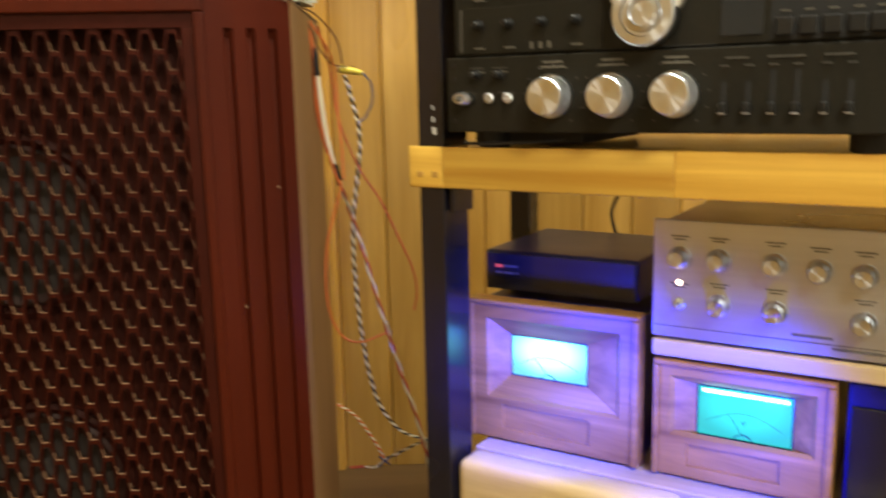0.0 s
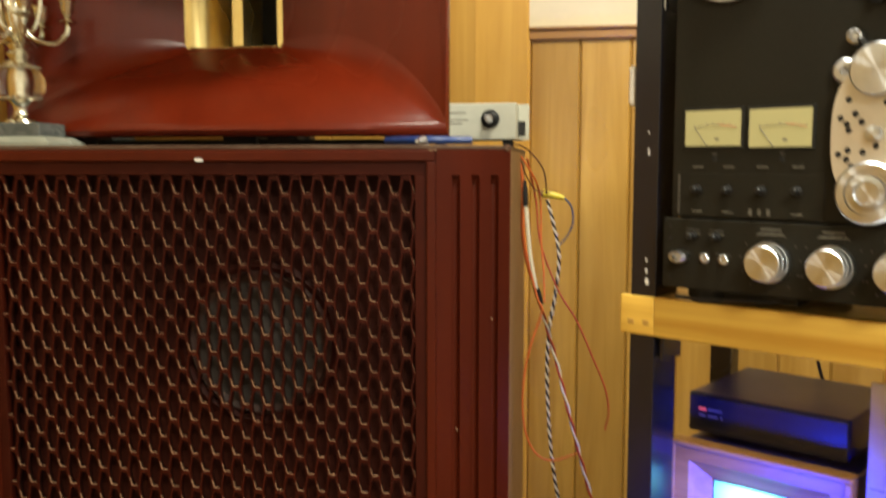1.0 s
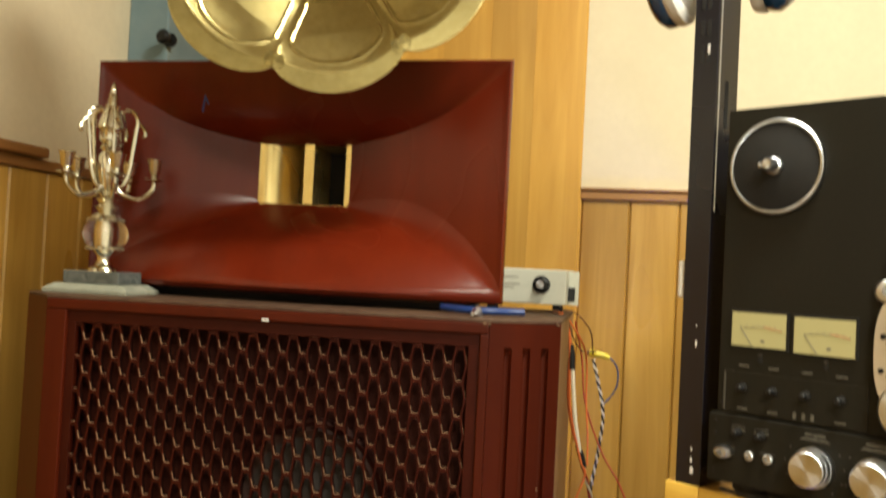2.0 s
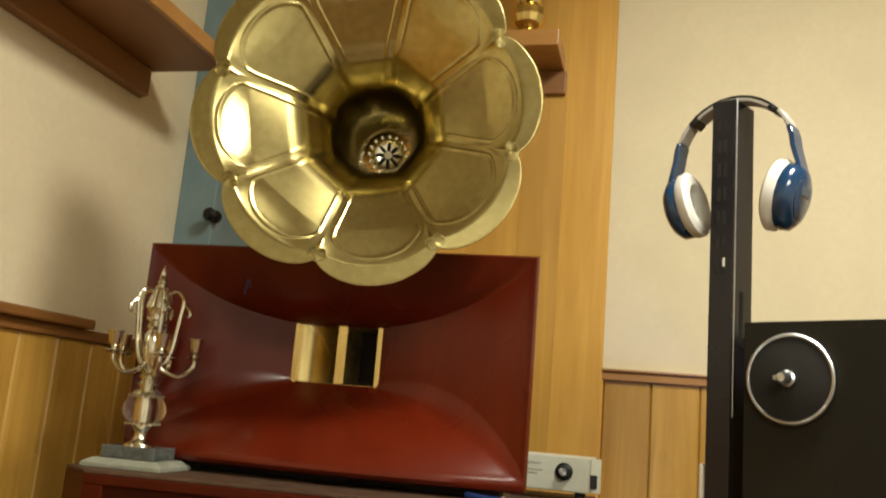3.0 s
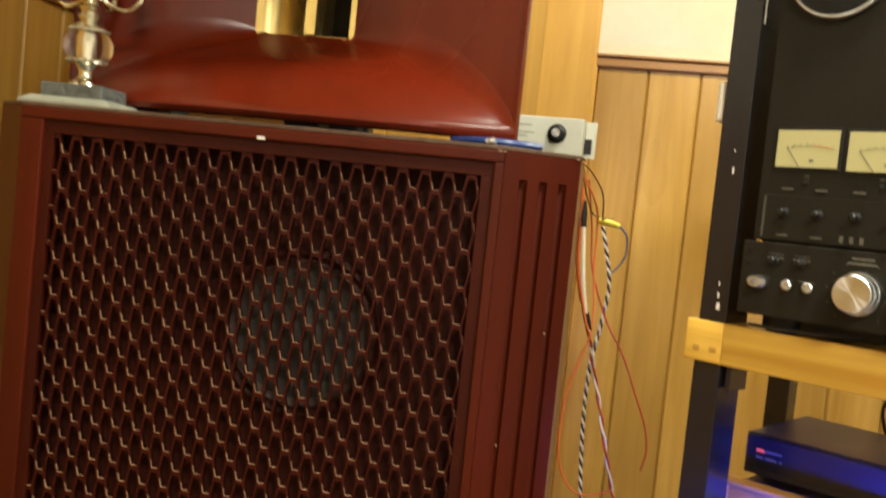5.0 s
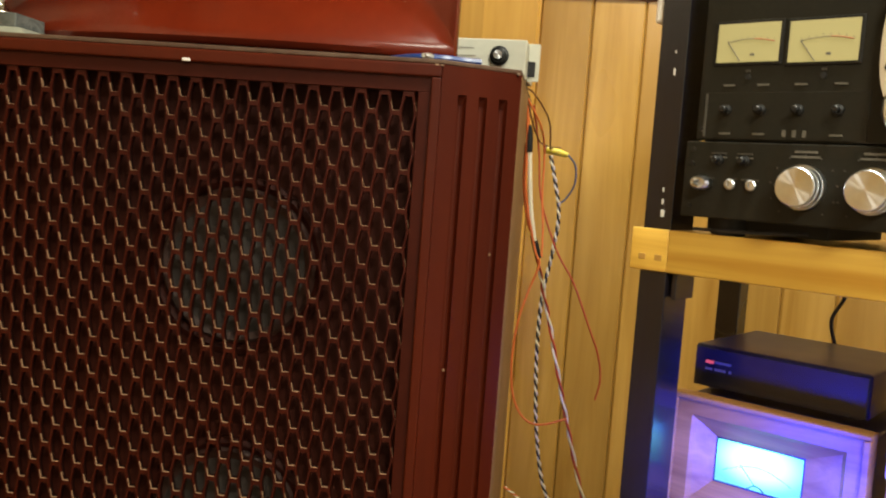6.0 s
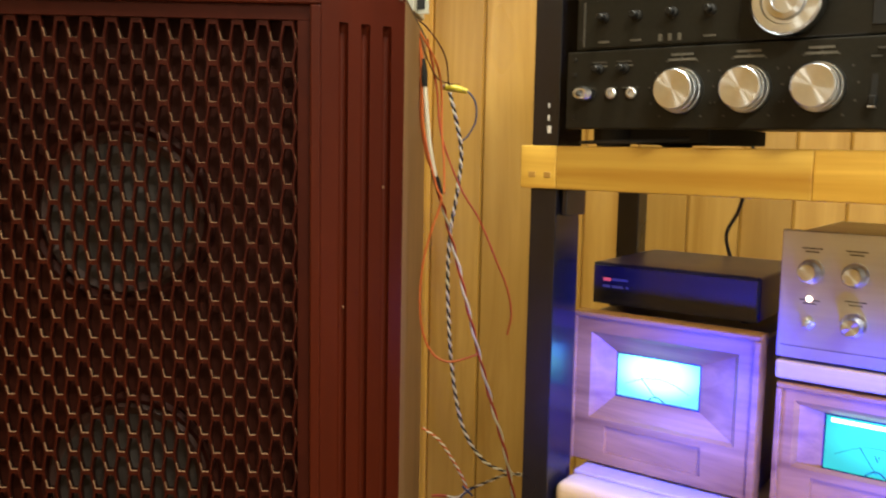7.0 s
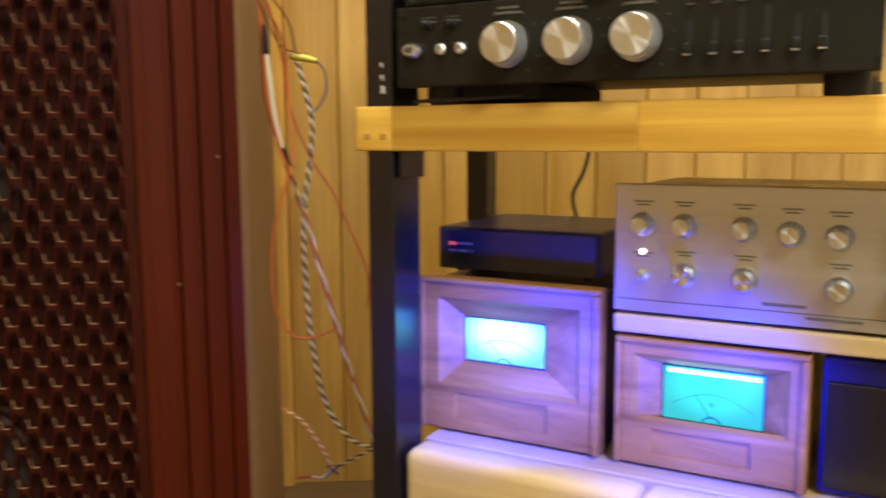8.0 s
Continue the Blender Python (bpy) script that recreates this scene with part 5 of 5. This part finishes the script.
def twisted(name, pts, r, mats, label, pitch=0.022):
    t = thing(name, pose(0, 0, 0), label, "cable")
    mid = smooth_path(pts, 26)
    done = [0.0]
    for a, b in zip(mid, mid[1:]):
        done.append(done[-1] + (b - a).length)
    for k, m in enumerate(mats):
        line = []
        for p, s in zip(mid, done):
            a = 2 * math.pi * s / pitch + math.pi * k
            line.append(p + Vector((math.cos(a), math.sin(a) * 0.8, 0.25 * math.sin(a))) * r * 0.95)
        part("strand", tube(line, r, 6), m, t, "", True)
    return t


cable("brown_cable", [(-0.262, 1.56, 0.948), (-0.240, 1.60, 0.952), (-0.222, 1.66, 0.940), (-0.202, 1.72, 0.908), (-0.199, 1.78, 0.864)], 0.0015, COPPER_WIRE, "thin brown wire from the control box")
cable("brown_cable", [(-0.255, 1.56, 0.948), (-0.236, 1.58, 0.930), (-0.225, 1.63, 0.895), (-0.215, 1.72, 0.872), (-0.196, 1.79, 0.868), (-0.180, 1.80, 0.868)], 0.0013, COPPER_WIRE, "thin brown wire from the control box")
cable("orange_cable", [(-0.250, 1.56, 0.948), (-0.235, 1.59, 0.923), (-0.230, 1.60, 0.849), (-0.226, 1.60, 0.780), (-0.205, 1.60, 0.694), (-0.196, 1.60, 0.671), (-0.210, 1.60, 0.625), (-0.223, 1.60, 0.574), (-0.228, 1.60, 0.510), (-0.222, 1.60, 0.454), (-0.203, 1.60, 0.418), (-0.175, 1.60, 0.408), (-0.132, 1.62, 0.417)], 0.0020, ORANGE, "loose orange cable in a long loop")
cable("orange_cable", [(-0.246, 1.57, 0.948), (-0.231, 1.60, 0.900), (-0.233, 1.61, 0.850), (-0.231, 1.61, 0.790), (-0.220, 1.61, 0.735), (-0.208, 1.61, 0.712)], 0.0017, ORANGE, "thin orange cable beside a white one")
cable("white_cable", [(-0.226, 1.600, 0.856), (-0.221, 1.600, 0.800), (-0.216, 1.600, 0.756), (-0.207, 1.604, 0.708)], 0.0036, WHITE_WIRE, "short white cable taped at both ends")
for p, q in (((-0.230, 1.60, 0.892), (-0.226, 1.60, 0.849)), ((-0.211, 1.605, 0.718), (-0.199, 1.612, 0.680))):
    tagged(part("black_tape_sleeve", tube([p, tuple(0.5 * (a + b) + 0.0006 for a, b in zip(p, q)), q], [0.0046, 0.0058, 0.0050], 10), BLACK_MATT, None, "", True), "black tape sleeve round a cable joint", "tape")
cable("orange_cable", [(-0.228, 1.66, 0.930), (-0.216, 1.72, 0.856), (-0.206, 1.72, 0.775), (-0.173, 1.72, 0.689), (-0.138, 1.72, 0.632), (-0.108, 1.72, 0.564), (-0.086, 1.72, 0.511), (-0.078, 1.72, 0.467), (-0.084, 1.72, 0.430)], 0.0017, RED_WIRE, "thin dark orange cable hanging in a loop")
cable("orange_cable", [(-0.236, 1.60, 0.935), (-0.212, 1.64, 0.892), (-0.205, 1.68, 0.852), (-0.203, 1.68, 0.783), (-0.197, 1.66, 0.729), (-0.194, 1.63, 0.680)], 0.0018, ORANGE, "loose orange cable hanging behind the cabinet")
clip_t = thing("yellow_connector", pose(-0.184, 1.800, 0.859, 0, 8, 0), "small yellow wire connector", "connector")
part("shell", tube([(-0.022, 0, 0.002), (0.0, 0, 0.001), (0.018, 0, -0.001)], [0.0080, 0.0070, 0.0048], 10), YELLOW, clip_t, "", True)
part("collar", tube([(-0.027, 0, 0), (-0.021, 0, 0.002)], 0.0052, 8), COPPER_WIRE, clip_t)
cable("blue_cable", [(-0.168, 1.800, 0.858), (-0.152, 1.800, 0.838), (-0.150, 1.800, 0.805), (-0.163, 1.800, 0.778), (-0.178, 1.79, 0.764)], 0.0018, surface("grey_blue_wire", (0.04, 0.05, 0.11), (0.05, 0.07, 0.14), 0.5, bump=0), "short grey-blue wire at the yellow connector")
twisted("twisted_pair", [(-0.197, 1.78, 0.852), (-0.185, 1.78, 0.806), (-0.174, 1.78, 0.746), (-0.180, 1.78, 0.675), (-0.191, 1.78, 0.603), (-0.194, 1.78, 0.530), (-0.191, 1.78, 0.447), (-0.182, 1.78, 0.345), (-0.162, 1.78, 0.245), (-0.125, 1.78, 0.182), (-0.085, 1.78, 0.160), (-0.030, 1.78, 0.148)], 0.0021, (WHITE_WIRE, BLACK_WIRE), "black and white twisted pair of wires")
twisted("twisted_pair", [(-0.201, 1.614, 0.682), (-0.188, 1.66, 0.623), (-0.172, 1.68, 0.560), (-0.152, 1.68, 0.480), (-0.132, 1.68, 0.404), (-0.107, 1.68, 0.314), (-0.083, 1.68, 0.233), (-0.060, 1.68, 0.120), (-0.046, 1.68, 0.004)], 0.0022, (WHITE_WIRE, RED_WIRE), "red and white twisted pair of wires", 0.075)
twisted("twisted_pair", [(-0.228, 1.70, 0.262), (-0.198, 1.70, 0.240), (-0.173, 1.70, 0.204), (-0.155, 1.70, 0.172), (-0.148, 1.70, 0.152)], 0.0017, (WHITE_WIRE, ORANGE), "thin orange and white twisted wires", 0.016)
twisted("twisted_pair", [(-0.146, 1.70, 0.152), (-0.112, 1.70, 0.168), (-0.082, 1.70, 0.182), (-0.045, 1.70, 0.187)], 0.0017, (BLACK_WIRE, WHITE_WIRE), "thin black and white twisted wires", 0.020)
cable("orange_cable", [(-0.210, 1.70, 0.138), (-0.196, 1.70, 0.139), (-0.183, 1.70, 0.139)], 0.0026, RED_WIRE, "stub of red cable", 4)
cable("white_cable", [(-0.183, 1.70, 0.139), (-0.165, 1.70, 0.137), (-0.148, 1.70, 0.150)], 0.0016, WHITE_WIRE, "stub of white wire", 4)
tie = thing("wire_tie", pose(-0.147, 1.698, 0.150), "small blue wire tie", "wire tie")
BLUE_TIE = surface("blue_tie", (0.02, 0.03, 0.10), (0.03, 0.045, 0.14), 0.5, bump=0)
part("wing", tube([(-0.012, 0, -0.012), (0, 0, 0), (0.013, 0, 0.008)], 0.0018, 6), BLUE_TIE, tie)
part("wing", tube([(-0.009, 0, 0.009), (0, 0.001, 0), (0.010, 0, -0.008)], 0.0018, 6), BLUE_TIE, tie)

# ---- wall boards, one by one ----
pitch = 0.105
north_plank = plank_mesh(pitch, RAIL_Z - 0.028, PINE)
x = -0.2455
while x < 2.15:
    ob = new("plank", north_plank)
    ob.parent = wall_north
    ob.matrix_local = pose(x, WALL_Y - 0.012, 0.001)
    x += pitch
west_plank = plank_mesh(pitch, RAIL_Z - 0.05, PINE)
y = -2.55
while y < 1.70:
    ob = new("plank", west_plank)
    ob.parent = wall_west
    ob.matrix_local = pose(WALL_X + 0.012, y, 0.001, 0, 0, 90)
    y += pitch
wide = plank_mesh(0.118, 2.49, PINE_PLAIN)
for i, x in enumerate((-1.155, -1.037, -0.919, -0.801, -0.683, -0.575, -0.466, -0.366)):
    ob = new("plank", wide)
    ob.parent = corner_boards
    ob.matrix_local = pose(x, WALL_Y - 0.026 - 0.0006 * i, 0.001)
